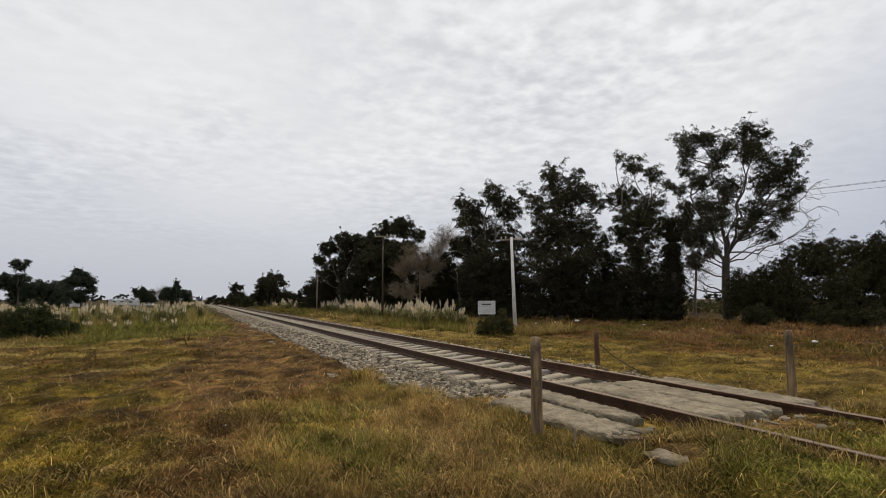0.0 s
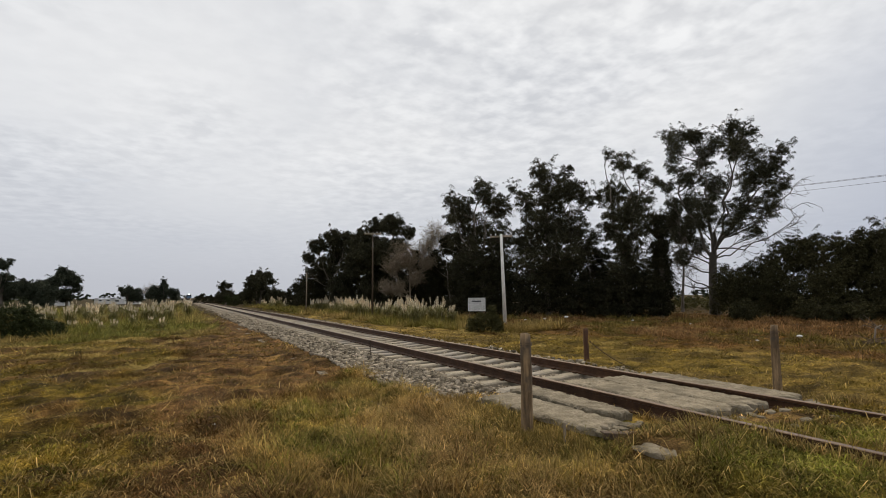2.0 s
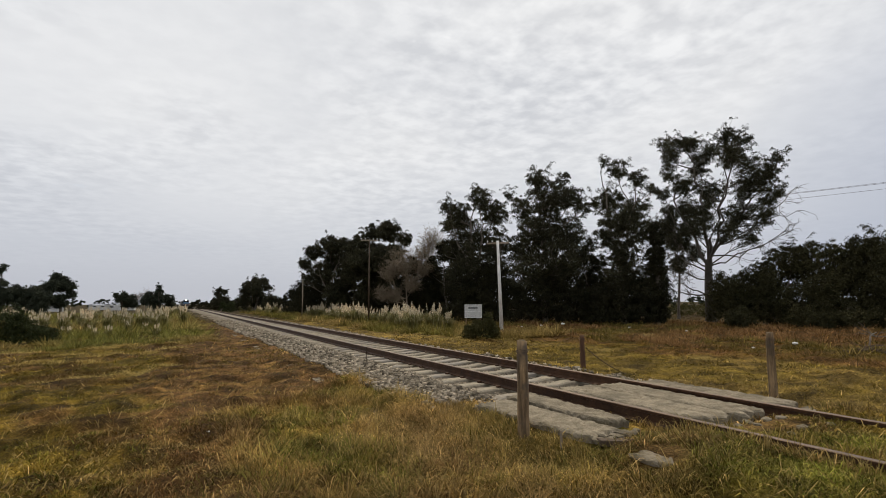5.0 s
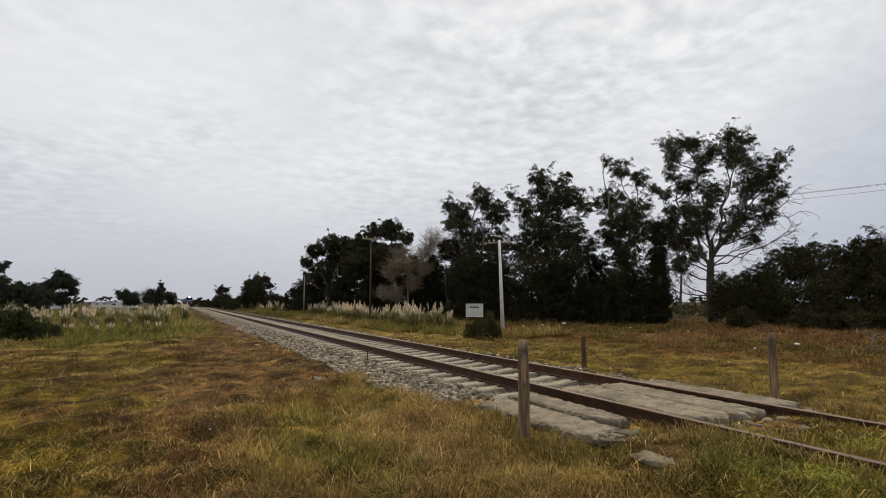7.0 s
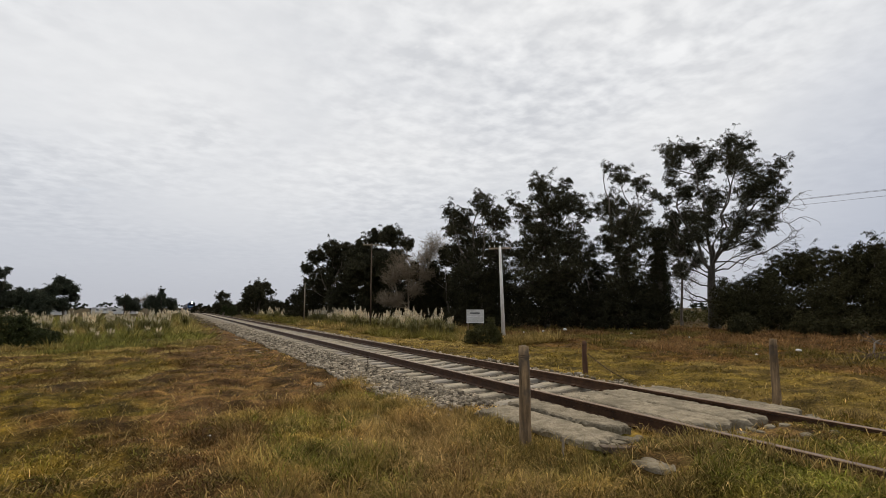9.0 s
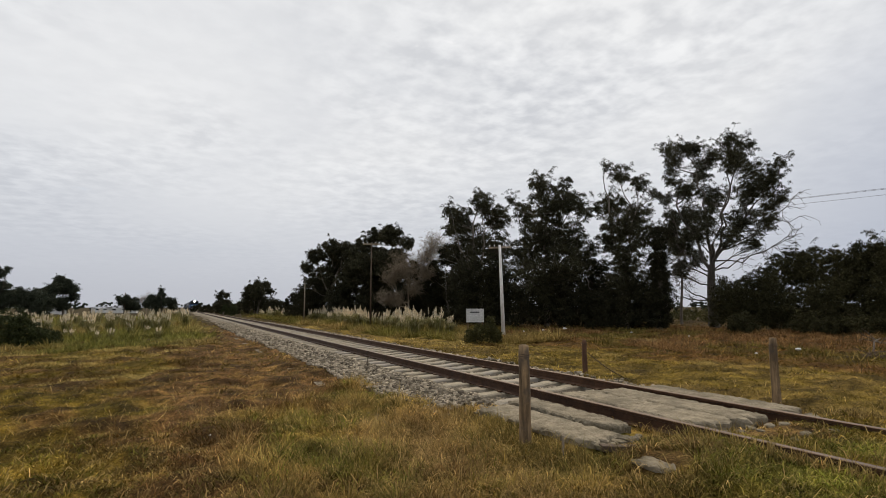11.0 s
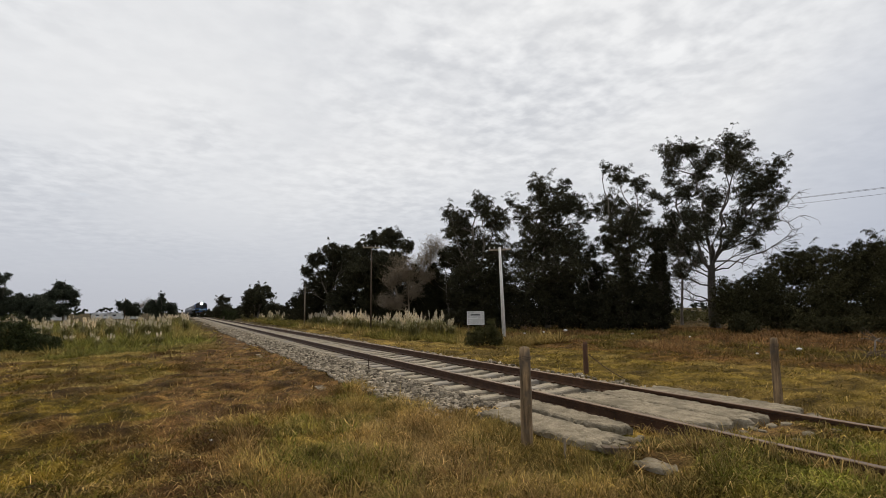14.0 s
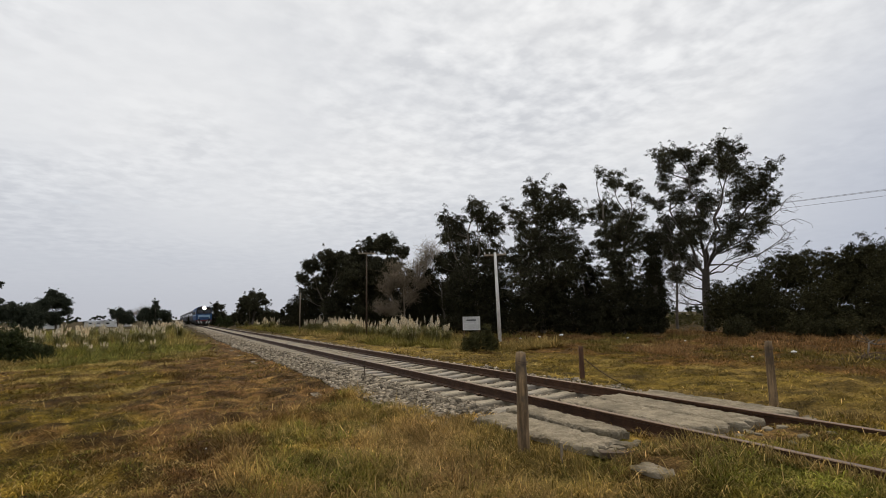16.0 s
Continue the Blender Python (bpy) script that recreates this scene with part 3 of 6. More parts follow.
    make_blades("straw_mat", x, y, rng.uniform(0.10, 0.30, len(x)), rng.uniform(0.003, 0.0065, len(x)), rng.uniform(0.9, 1.5, len(x)), rng, "tangled mat of bleached straw round the post", np.array([[0.50, 0.37, 0.21]]) * rng.uniform(0.45, 1.2, (len(x), 1)))
    # lush blades along the near rail and between the rails past the slabs
    x, y = rng.uniform(3.4, 6.5, 1900), rng.uniform(1.2, 3.75, 1900)
    make_tufts("lush_grass", x, y, 16, rng.uniform(0.03, 0.07, len(x)), np.full(len(x), 0.0055), rng.uniform(0.04, 0.09, len(x)), 1.2, rng, "lush green grass along the rail")
    # strays at the foot of the slabs and rails
    x, y = np.concatenate([rng.uniform(4.5, 4.66, 90), rng.uniform(4.86, 5.0, 30), rng.uniform(3.28, 3.56, 330), rng.uniform(6.9, 7.1, 80)]), np.concatenate([rng.uniform(2.0, 4.2, 90), rng.uniform(2.0, 5.2, 30), rng.uniform(3.6, 6.4, 330), rng.uniform(2.0, 6.0, 80)])
    make_tufts("stray_grass", x, y, 14, rng.uniform(0.08, 0.19, len(x)), np.full(len(x), 0.007), rng.uniform(0.02, 0.07, len(x)), 0.7, rng, "stray grass at the foot of the slabs", np.tile([0.32, 0.25, 0.13], (len(x), 1)))
    # bleached stalks strewn on the thatch
    x, y, d = fan(4200, 3.2, 13.0)
    k = rng.uniform(0, 1, len(x)) < 0.5
    x, y, d = x[k], y[k], d[k]
    make_blades("bleached_stalks", x, y, rng.uniform(0.08, 0.30, len(x)), 0.004 + 0.0005 * d, rng.uniform(1.1, 1.5, len(x)), rng, "bleached stalks strewn over the turf", np.tile([0.48, 0.37, 0.20], (len(x), 1)) * rng.uniform(0.6, 1.2, (len(x), 1)))


def make_hummocks(name, cx, cy, radius, height, count, tone, rng, label):
    """Rounded tussocks: blades rise in the middle and arch outwards towards the rim."""
    k = np.repeat(np.arange(len(cx)), count)
    n = len(k)
    a, f = rng.uniform(0, 2 * math.pi, n), np.sqrt(rng.uniform(0, 1, n))
    x, y = cx[k] + np.cos(a) * f * radius[k] * 0.75, cy[k] + np.sin(a) * f * radius[k] * 0.75
    h = height[k] * (1.05 - 0.45 * f) * rng.uniform(0.65, 1.15, n)
    d = np.hypot(x, y)
    make_blades(name, x, y, h, (0.005 + 0.00105 * d) * rng.uniform(0.6, 1.4, n), np.clip(0.45 + 0.95 * f + rng.normal(0, 0.22, n), 0.05, 1.5), rng, label,
                tone[k] * rng.uniform(0.65, 1.35, (n, 1)), a + rng.normal(0, 0.5, n), plain=True)


def make_field_grass():
    rng = np.random.default_rng(37)
    m = 11000
    d = 15.0 * (75.0 / 15.0) ** rng.uniform(0, 1, m)
    a = np.radians(rng.uniform(-22, 76, m))
    x, y = d * np.sin(a), d * np.cos(a)
    make_tufts("meadow_grass", x, y, 11, 0.08 + 0.06 * rng.uniform(0, 1, m) + 0.001 * d, 0.006 + 0.0014 * d, 0.06 + 0.007 * d, 1.25, rng, "yellow-green meadow grass turning rusty before the trees", plain=True)
    # rank tussocks of the left field
    m = 2300
    cx, cy = rng.uniform(-34, 2.2, m), 24.5 + 80 * rng.uniform(0, 1, m) ** 1.7
    k = (cx < 2.0 - 0.01 * cy) & (cx > -0.55 * cy - 4)
    cx, cy = cx[k], cy[k]
    m = len(cx)
    low = 0.4 + 0.6 * step(25, 34, cy)
    patch = step(0.42, 0.60, fbm(cx, cy, 6.0, 71))[:, None]
    tone = (np.array([[0.190, 0.200, 0.072]]) * (1 - patch) + np.array([[0.29, 0.235, 0.12]]) * patch) * rng.uniform(0.55, 1.4, (m, 1))
    make_hummocks("rank_grass", cx, cy, rng.uniform(0.5, 1.3, m), low * rng.uniform(0.5, 1.05, m), 78, tone, rng, "tall rank green tussocks of the uncut field")
    # rough strip beyond the track
    m = 1000
    cx, cy = rng.uniform(10.2, 16.2, m), 19 + 80 * rng.uniform(0, 1, m) ** 1.7
    k = (cx > 10.4 + np.maximum(0, 26 - cy) * 0.35) & ~((cx > 0.60 * cy) & (cy > 20.5))
    cx, cy = cx[k], cy[k]
    m = len(cx)
    patch = step(0.40, 0.58, fbm(cx, cy, 3.0, 72))[:, None]
    tone = (np.array([[0.200, 0.190, 0.068]]) * (1 - patch) + np.array([[0.330, 0.265, 0.140]]) * patch) * rng.uniform(0.55, 1.3, (m, 1))
    make_hummocks("verge_grass", cx, cy, rng.uniform(0.35, 0.85, m), rng.uniform(0.3, 0.85, m), 110, tone, rng, "tussocks of tall olive and straw grass before the pampas grass")
    # rusty dry growth before the trees
    m = 900
    cx, cy = rng.uniform(14.5, 36, m), rng.uniform(5, 34, m)
    sz = rng.uniform(0.25, 1.0, m) * step(14, 18, cx + (fbm(cx, cy, 5.0, 73) - 0.5) * 8)
    k = sz > 0.08
    cx, cy, sz = cx[k], cy[k], sz[k]
    m = len(cx)
    patch = step(0.44, 0.58, fbm(cx, cy, 4.0, 74))[:, None]
    tone = (np.array([[0.230, 0.145, 0.090]]) * (1 - patch) + np.array([[0.170, 0.148, 0.060]]) * patch) * rng.uniform(0.5, 1.35, (m, 1))
    make_hummocks("dry_scrub", cx, cy, 0.3 + 0.6 * sz, 0.10 + 0.42 * sz, 80, tone, rng, "rusty brown dry scrub before the trees")


def make_cut_swaths():
    """Raked heaps of cut hay lying on the field."""
    rng = np.random.default_rng(41)
    spots = []
    for _ in range(46):
        y = rng.uniform(12, 26)
        spots.append((rng.uniform(-9, 1.5) - 0.05 * y, y, rng.uniform(0.25, 0.8)))
    for _ in range(16):
        spots.append((rng.uniform(9.5, 14), rng.uniform(9, 24), rng.uniform(0.2, 0.55)))
    for x in (1.6, 1.9, 1.3, 2.1, 1.5):
        spots.append((x, 22 + 5 * rng.uniform(0, 4), 0.45))
    n = 700
    allx, ally, allh, allc = [], [], [], []
    for x, y, r in spots:
        allx.append(x + rng.normal(0, r * 0.5, n))
        ally.append(y + rng.normal(0, r * 0.45, n))
        allh.append(rng.uniform(0.05, 0.16, n))
        tone = np.array([0.46, 0.38, 0.19]) if rng.uniform() < 0.6 else np.array([0.11, 0.075, 0.036])
        allc.append(tone * rng.uniform(0.7, 1.25, (n, 1)))
    x, y = np.concatenate(allx), np.concatenate(ally)
    make_blades("cut_hay", x, y, np.concatenate(allh), 0.006 + 0.0009 * y, rng.uniform(0.6, 1.5, len(x)), rng, "raked heaps of pale and brown cut hay", colour=np.concatenate(allc), plain=True)


# ---- railway ----
def rail_section(w=1.0):
    h = [(-0.07, -0.155), (0.07, -0.155), (0.07, -0.142), (0.012, -0.118), (0.010, -0.045), (0.035, -0.036), (0.036, -0.006), (0.028, 0.0), (-0.028, 0.0), (-0.036, -0.006), (-0.035, -0.036), (-0.010, -0.045), (-0.012, -0.118), (-0.07, -0.142)]
    return h


def make_track():
    track = thing("railway_track", pose(TRACK_X, 0, 0), "straight single railway track with rusty rails on concrete sleepers", "railway track", kind="structure")
    for side in (-1, 1):
        bm = bmesh.new()
        prism(bm, [(side * GAUGE / 2 + x, RAIL_TOP + z) for x, z in rail_section()], -120, 1400)
        for f in bm.faces:
            if all(v.co.z > RAIL_TOP - 0.007 for v in f.verts):
                f.material_index = 1
        part("rail", bm, [M_RAIL, M_RAIL_HEAD], track, "rusty brown steel rail")
    # concrete sleeper with a dished middle and sloping shoulders
    bm = bmesh.new()
    xs = [-1.30, -1.22, -0.95, -0.55, -0.3, 0.3, 0.55, 0.95, 1.22, 1.30]
    tops = [0.19, 0.235, 0.245, 0.245, 0.215, 0.215, 0.245, 0.245, 0.235, 0.19]
    rows = []
    for x, z in zip(xs, tops):
        rows.append([bm.verts.new(p) for p in ((x, -0.145, 0.06), (x, -0.125, z - 0.02), (x, -0.10, z), (x, 0.10, z), (x, 0.125, z - 0.02), (x, 0.145, 0.06))])
    for a, b in zip(rows, rows[1:]):
        for k in range(5):
            bm.faces.new((a[k], a[k + 1], b[k + 1], b[k]))
    bm.faces.new(rows[0])
    bm.faces.new(rows[-1][::-1])
    bmesh.ops.recalc_face_normals(bm, faces=bm.faces)
    me = bpy.data.meshes.new("sleeper")
    bm.to_mesh(me)
    bm.free()
    me.materials.append(M_SLEEPER)
    rng = np.random.default_rng(3)
    first = 5.86
    for k in range(230):
        ob = new("sleeper", me)
        ob.parent = track
        ob.matrix_basis = pose(rng.normal(0, 0.012), first + 0.585 * k + rng.normal(0, 0.008), rng.normal(0, 0.004), 0, 0, rng.normal(0, 0.4))
    v = np.empty(len(me.vertices) * 3)
    me.vertices.foreach_get("co", v)
    v = v.reshape(-1, 3)
    me.calc_loop_triangles()
    t = np.empty(len(me.loop_triangles) * 3, np.int32)
    me.loop_triangles.foreach_get("vertices", t)
    t = t.reshape(-1, 3)
    far = np.arange(230, 560)
    V = (v[None] + np.stack([0 * far, first + 0.585 * far, 0 * far], -1)[:, None]).reshape(-1, 3)
    T = (t[None] + (np.arange(len(far)) * len(v))[:, None, None]).reshape(-1, 3)
    tagged(part("far_sleepers", tri_mesh("far_sleepers", V, T, M_SLEEPER), None, track), kind="stuff")
    # spring clips that hold the rails
    bm = bmesh.new()
    for dx in (-0.10, 0.10):
        box(bm, dx - 0.03, -0.035, 0.245, dx + 0.03, 0.035, 0.275, 0.006)
    bmesh.ops.recalc_face_normals(bm, faces=bm.faces)
    clip = bpy.data.meshes.new("rail_clip")
    bm.to_mesh(clip)
    bm.free()
    clip.materials.append(M_RAIL)
    for side in (-1, 1):
        for k in range(60):
            ob = new("rail_clip", clip)
            ob.parent = track
            ob.matrix_basis = pose(side * GAUGE / 2, first + 0.585 * k, 0)


def bed_height(x, y):
    u = np.abs(x - TRACK_X)
    shoulder = 1.42 + 0.25 * step(10, 34, y)
    toe = 2.25 + 0.55 * step(12, 34, y)
    z = 0.225 - 0.20 * step(0, 1, (u - shoulder) / (toe - shoulder)) ** 0.9
    return z - 0.055 * (1 - step(1.2, 1.45, u)) - 0.04 * (1 - step(5.7, 7.0, y)) * (u > 1)


def make_ballast():
    xs = np.concatenate([np.linspace(TRACK_X - 2.9, TRACK_X - 1.3, 14), np.linspace(TRACK_X - 1.1, TRACK_X + 1.1, 8), np.linspace(TRACK_X + 1.3, TRACK_X + 2.9, 14)])
    ys = graded([(5.75, 30, 120), (30, 100, 60), (100, 1400, 40)])
    X, Y = np.meshgrid(xs, ys, indexing="ij")
    Z = bed_height(X, Y) + (fbm(X, Y, 0.25, 90, 2) - 0.5) * 0.05 * (np.abs(X - TRACK_X) > 1.2)
    n, m = X.shape
    i, j = np.meshgrid(np.arange(n - 1), np.arange(m - 1), indexing="ij")
    a = i * m + j
    t = np.stack([a, a + m, a + m + 1, a, a + m + 1, a + 1], -1).reshape(-1, 3)
    m_bed, nt, b = shader("ballast_bed", 0.95)
    co = position(nt)
    vo = nt.nodes.new("ShaderNodeTexVoronoi")
    vo.inputs["Scale"].default_value = 17.0
    link(nt, co, vo.inputs["Vector"])
    bw = nt.nodes.new("ShaderNodeRGBToBW")
    link(nt, vo.outputs["Color"], bw.inputs[0])
    col = ramp_node(nt, bw.outputs[0], [(0.15, (0.075, 0.060, 0.042)), (0.55, (0.205, 0.172, 0.125)), (0.9, (0.36, 0.305, 0.225))])
    n1 = noise_node(nt, co, 0.5, 4)
    col = mix_node(nt, 1.0, col, ramp_node(nt, n1, [(0.3, (0.75, 0.72, 0.68)), (0.7, (1.1, 1.1, 1.1))]), "MULTIPLY")
    link(nt, col, b.inputs["Base Color"])
    bump_node(nt, b, vo.outputs["Distance"], 1.0, 0.05)
    me = tri_mesh("ballast_bed", np.stack([X, Y, Z], -1).reshape(-1, 3), t, m_bed)
    tagged(new("ballast_bed", me), "grey crushed-stone ballast bed under the track", "ballast", kind="structure")
    # loose stones on it
    rng = np.random.default_rng(8)
    ico = bmesh.new()
    bmesh.ops.create_cube(ico, size=1.5)
    bmesh.ops.triangulate(ico, faces=ico.faces)
    base = np.array([v.co[:] for v in ico.verts])
    tri = np.array([[v.index for v in f.verts] for f in ico.faces])
    ico.free()
    n = 21000
    y = 5.9 * (48.0 / 5.9) ** rng.uniform(0, 1, n)
    u = np.where(rng.uniform(0, 1, n) < 0.72, -rng.uniform(0.86, 2.35, n) - 0.25 * step(14, 34, y), np.where(rng.uniform(0, 1, n) < 0.6, rng.uniform(-0.68, 0.68, n), rng.uniform(0.86, 2.3, n)))
    x = TRACK_X + u
    ph = ((y - 5.86) / 0.585 + 0.5) % 1.0 - 0.5
    k = (np.abs(u) > 1.36) | (np.abs(ph) > 0.28)
    k &= rng.uniform(0, 1, n) < step(5.6, 6.6, y - (np.abs(u) > 1.3) * 0.7 * (u < 0)) + 0.05
    x, y, u = x[k], y[k], u[k]
    n = len(x)
    r = rng.uniform(0.018, 0.042, n) * (1 + y * 0.012) * np.where(np.abs(u) < 1.36, 0.75, 1.0)
    sc = rng.uniform(0.65, 1.2, (n, 1, 3)) * r[:, None, None]
    q = (base[None] + rng.normal(0, 0.24, (n, len(base), 3))) * sc
    a = rng.uniform(0, 6.283, n)
    ca, sa = np.cos(a)[:, None], np.sin(a)[:, None]
    qx, qy = q[..., 0] * ca - q[..., 1] * sa, q[..., 0] * sa + q[..., 1] * ca
    z = np.maximum(bed_height(x, y), terrain(x, y))
    V = np.stack([qx + x[:, None], qy + y[:, None], q[..., 2] + (z + r * 0.35)[:, None]], -1).reshape(-1, 3)
    T = (tri[None] + (np.arange(n) * len(base))[:, None, None]).reshape(-1, 3)
    m_st, nt, b = shader("loose_stone", 0.92)
    isl = nt.nodes.new("ShaderNodeNewGeometry").outputs["Random Per Island"]
    col = ramp_node(nt, isl, [(0.0, (0.075, 0.060, 0.042)), (0.4, (0.215, 0.180, 0.130)), (0.8, (0.36, 0.305, 0.225)), (1.0, (0.50, 0.43, 0.325))])
    col = mix_node(nt, 0.6, col, ramp_node(nt, noise_node(nt, position(nt), 60, 3), [(0.3, (0.6, 0.58, 0.55)), (0.7, (1.2, 1.2, 1.2))]), "MULTIPLY")
    link(nt, col, b.inputs["Base Color"])
    tagged(new("ballast_stones", tri_mesh("ballast_stones", V, T, m_st)), "loose grey ballast stones beside the sleepers", "ballast", kind="stuff")


def slab_mesh(w, l, h, seed, cuts=34, chip=0.022, broken=0.16):
    """A worn concrete slab: rounded, chipped rim, a broken near end and an uneven top."""
    bm = bmesh.new()
    nx, ny = max(6, int(cuts * w)), max(10, int(cuts * l))
    grid = []
    for i in range(nx + 1):
        col = []
        for j in range(ny + 1):
            p, q = i / nx, j / ny
            x, y = w * (p - 0.5), l * (q - 0.5)
            y += broken * (noise.noise((x * 7 + seed, seed * 1.7, 0)) + 0.5 * noise.noise((x * 21, seed * 2.3, 3))) * (1 - q) ** 4
            y -= 0.35 * broken * noise.noise((x * 8 + seed, seed * 0.7, 9)) * q ** 4
            corner = max(0.0, 1 - (min(p, 1 - p) * w) / 0.12) * max(0.0, 1 - (q * l) / 0.3)
            y += 0.12 * corner ** 2
            side = abs(2 * p - 1) ** 6 * (1 if p > 0.5 else -1)
            x += side * chip * (noise.noise((y * 3.5, seed, 5)) * 1.5 + noise.noise((y * 13, seed, 7)) - 0.5)
            gap = min(min(p, 1 - p) * w, q * l, (1 - q) * l)
            z = h + noise.noise((x * 2.4 + seed, y * 1.6, seed)) * 0.008 + noise.noise((x * 12, y * 5, seed)) * 0.007 + noise.noise((x * 34 + seed, y * 30, seed)) * 0.008
            z -= max(0.0, noise.noise((x * 13, y * 9 + seed, 2.5)) - 0.30) * 0.05
            z -= 0.016 * max(0.0, 1 - gap / 0.02) + max(0.0, noise.noise((x * 11 + seed, y * 11, 4)) - 0.05) * 0.09 * max(0.0, 1 - gap / 0.07)
            col.append(bm.verts.new((x, y, z)))
        grid.append(col)
    for i in range(nx):
        for j in range(ny):
            bm.faces.new((grid[i][j], grid[i + 1][j], grid[i + 1][j + 1], grid[i][j + 1]))
    rim = [e for e in bm.edges if e.is_boundary]
    low = bmesh.ops.extrude_edge_only(bm, edges=rim)["geom"]
    for v in low:
        if isinstance(v, bmesh.types.BMVert):
            v.co.z = 0
            v.co.x *= 0.97
            v.co.y *= 0.985
    bm.normal_update()
    return bm


def make_crossing():
    cross = thing("level_crossing", pose(0, 0, 0), "old level crossing of cracked concrete slabs between and beside the rails", "level crossing", kind="structure")
    # x, y, turn, width, length, bottom, thickness
    slabs = [(3.83, 4.88, 2.2, 0.50, 1.98, 0.225, 0.080), (4.325, 5.13, 0.3, 0.44, 1.80, 0.20, 0.135),
             (5.20, 4.76, 0.3, 0.60, 2.26, 0.14, 0.245), (5.81, 4.74, -0.4, 0.58, 2.24, 0.14, 0.24), (6.70, 4.84, 0.6, 0.60, 2.16, 0.10, 0.255)]
    for k, (x, y, a, w, l, z, h) in enumerate(slabs):
        ob = part("slab", slab_mesh(w, l, h, 11 + k), M_CONCRETE, cross)
        ob.matrix_basis = pose(x, y, z, 0, -2.5 if x < 4.1 else 0, a)
    rng = np.random.default_rng(14)
    lumps = [(3.70, 3.84, 0.10), (3.83, 3.80, 0.07), (3.93, 3.84, 0.085), (4.06, 3.86, 0.09), (4.17, 3.84, 0.06), (4.28, 3.9, 0.05), (3.62, 5.98, 0.07), (3.72, 6.06, 0.06), (3.84, 6.02, 0.08), (7.0, 3.9, 0.07), (7.06, 4.2, 0.06), (7.05, 3.72, 0.085), (5.05, 3.48, 0.09), (5.2, 3.42, 0.06), (5.45, 3.46, 0.10), (5.7, 3.42, 0.08), (5.9, 3.38, 0.07), (5.35, 3.30, 0.05),
             (6.5, 3.52, 0.10), (6.66, 3.5, 0.12), (6.85, 3.56, 0.09), (6.95, 3.66, 0.06), (5.6, 3.0, 0.07), (5.2, 2.9, 0.05), (6.0, 2.95, 0.06), (3.6, 5.85, 0.09), (3.9, 5.95, 0.08), (4.15, 6.0, 0.07), (3.45, 5.7, 0.06), (4.4, 6.05, 0.06)]
    for x, y, r in lumps:
        bm = bmesh.new()
        bmesh.ops.create_icosphere(bm, subdivisions=1, radius=1.0)
        for v in bm.verts:
            v.co *= rng.uniform(0.75, 1.2)
            v.co = Vector((v.co.x * r, v.co.y * r * 0.8, v.co.z * r * 0.45))
        ob = part("rubble", bm, M_CONCRETE, cross)
        ob.matrix_basis = pose(x, y, float(terrain(x, y)) + r * 0.1 + (0.03 if 3.7 < y < 5.7 else 0.0), 0, 0, rng.uniform(0, 360))
    bm = bmesh.new()
    box(bm, -0.06, -0.24, 0.0, 0.06, 0.24, 0.06, 0.01)
    plank = part("timber_baulk", bm, M_WOOD_DARK, cross, "dark rotten timber under the slab end")
    plank.matrix_basis = pose(3.86, 3.70, float(terrain(3.86, 3.70)) - 0.015, 3, 2, 68)
    flag = part("flagstone", slab_mesh(0.26, 0.36, 0.045, 40, broken=0.05), M_CONCRETE, None)
    flag.matrix_basis = pose(3.67, 3.18, float(terrain(3.67, 3.18)) - 0.028, 1, -2, -8)
    tagged(flag, "loose pale flagstone lying in the grass", "flagstone")


# ---- posts, poles, signs ----
def make_post(name, x, y, h, r, lean, label, seed, material):
    rng = np.random.default_rng(seed)
    z0 = float(terrain(x, y))
    bm = bmesh.new()
    rings, sides = 14, 14
    prev = None
    phase = rng.uniform(0, 6, 3)
    for k in range(rings + 1):
        t = k / rings
        z = -0.25 + (h + 0.25) * t
        ring = []
        for s in range(sides):
            a = s * 2 * math.pi / sides
            rr = r * (1.10 - 0.20 * t - 0.10 * max(0.0, (t - 0.93) / 0.07) ** 2) * (1 + 0.05 * math.sin(3 * a + phase[0]) + 0.03 * math.sin(5 * a + phase[1] + 2 * t) + 0.05 * math.sin(11 * t + phase[2]) * math.sin(a + phase[0])) + rng.normal(0, 0.0022)
            zz = z + (rng.uniform(-0.012, 0.006) if k == rings else 0)
            ring.append(bm.verts.new((rr * math.cos(a) + 0.008 * math.sin(4 * t + phase[2]), rr * math.sin(a), zz)))
        if prev:
            for s in range(sides):
                f = bm.faces.new((prev[s], prev[(s + 1) % sides], ring[(s + 1) % sides], ring[s]))
                f.smooth = True
        prev = ring
    c = bm.verts.new((0, 0, h - 0.012))
    for s in range(sides):
        bm.faces.new((prev[s], prev[(s + 1) % sides], c))
    post = thing(name, pose(x, y, z0, lean[0], lean[1], seed * 40), label, "fence post", "posts at the level crossing")
    part("shaft", bm, material, post)
    bm = bmesh.new()
    for zz in (h * 0.88, h * 0.9):
        r1 = r * 0.985 + 0.004
        ring = [(r1 * math.cos(k * math.pi / 8), r1 * math.sin(k * math.pi / 8), zz + 0.006 * math.sin(k)) for k in range(17)]
        for p, q in zip(ring, ring[1:]):
            rod(bm, p, q, 0.0025, sides=4)
    part("wire_wrap", bm, M_WIRE, post, "rusty wire wound round the post")
    return post


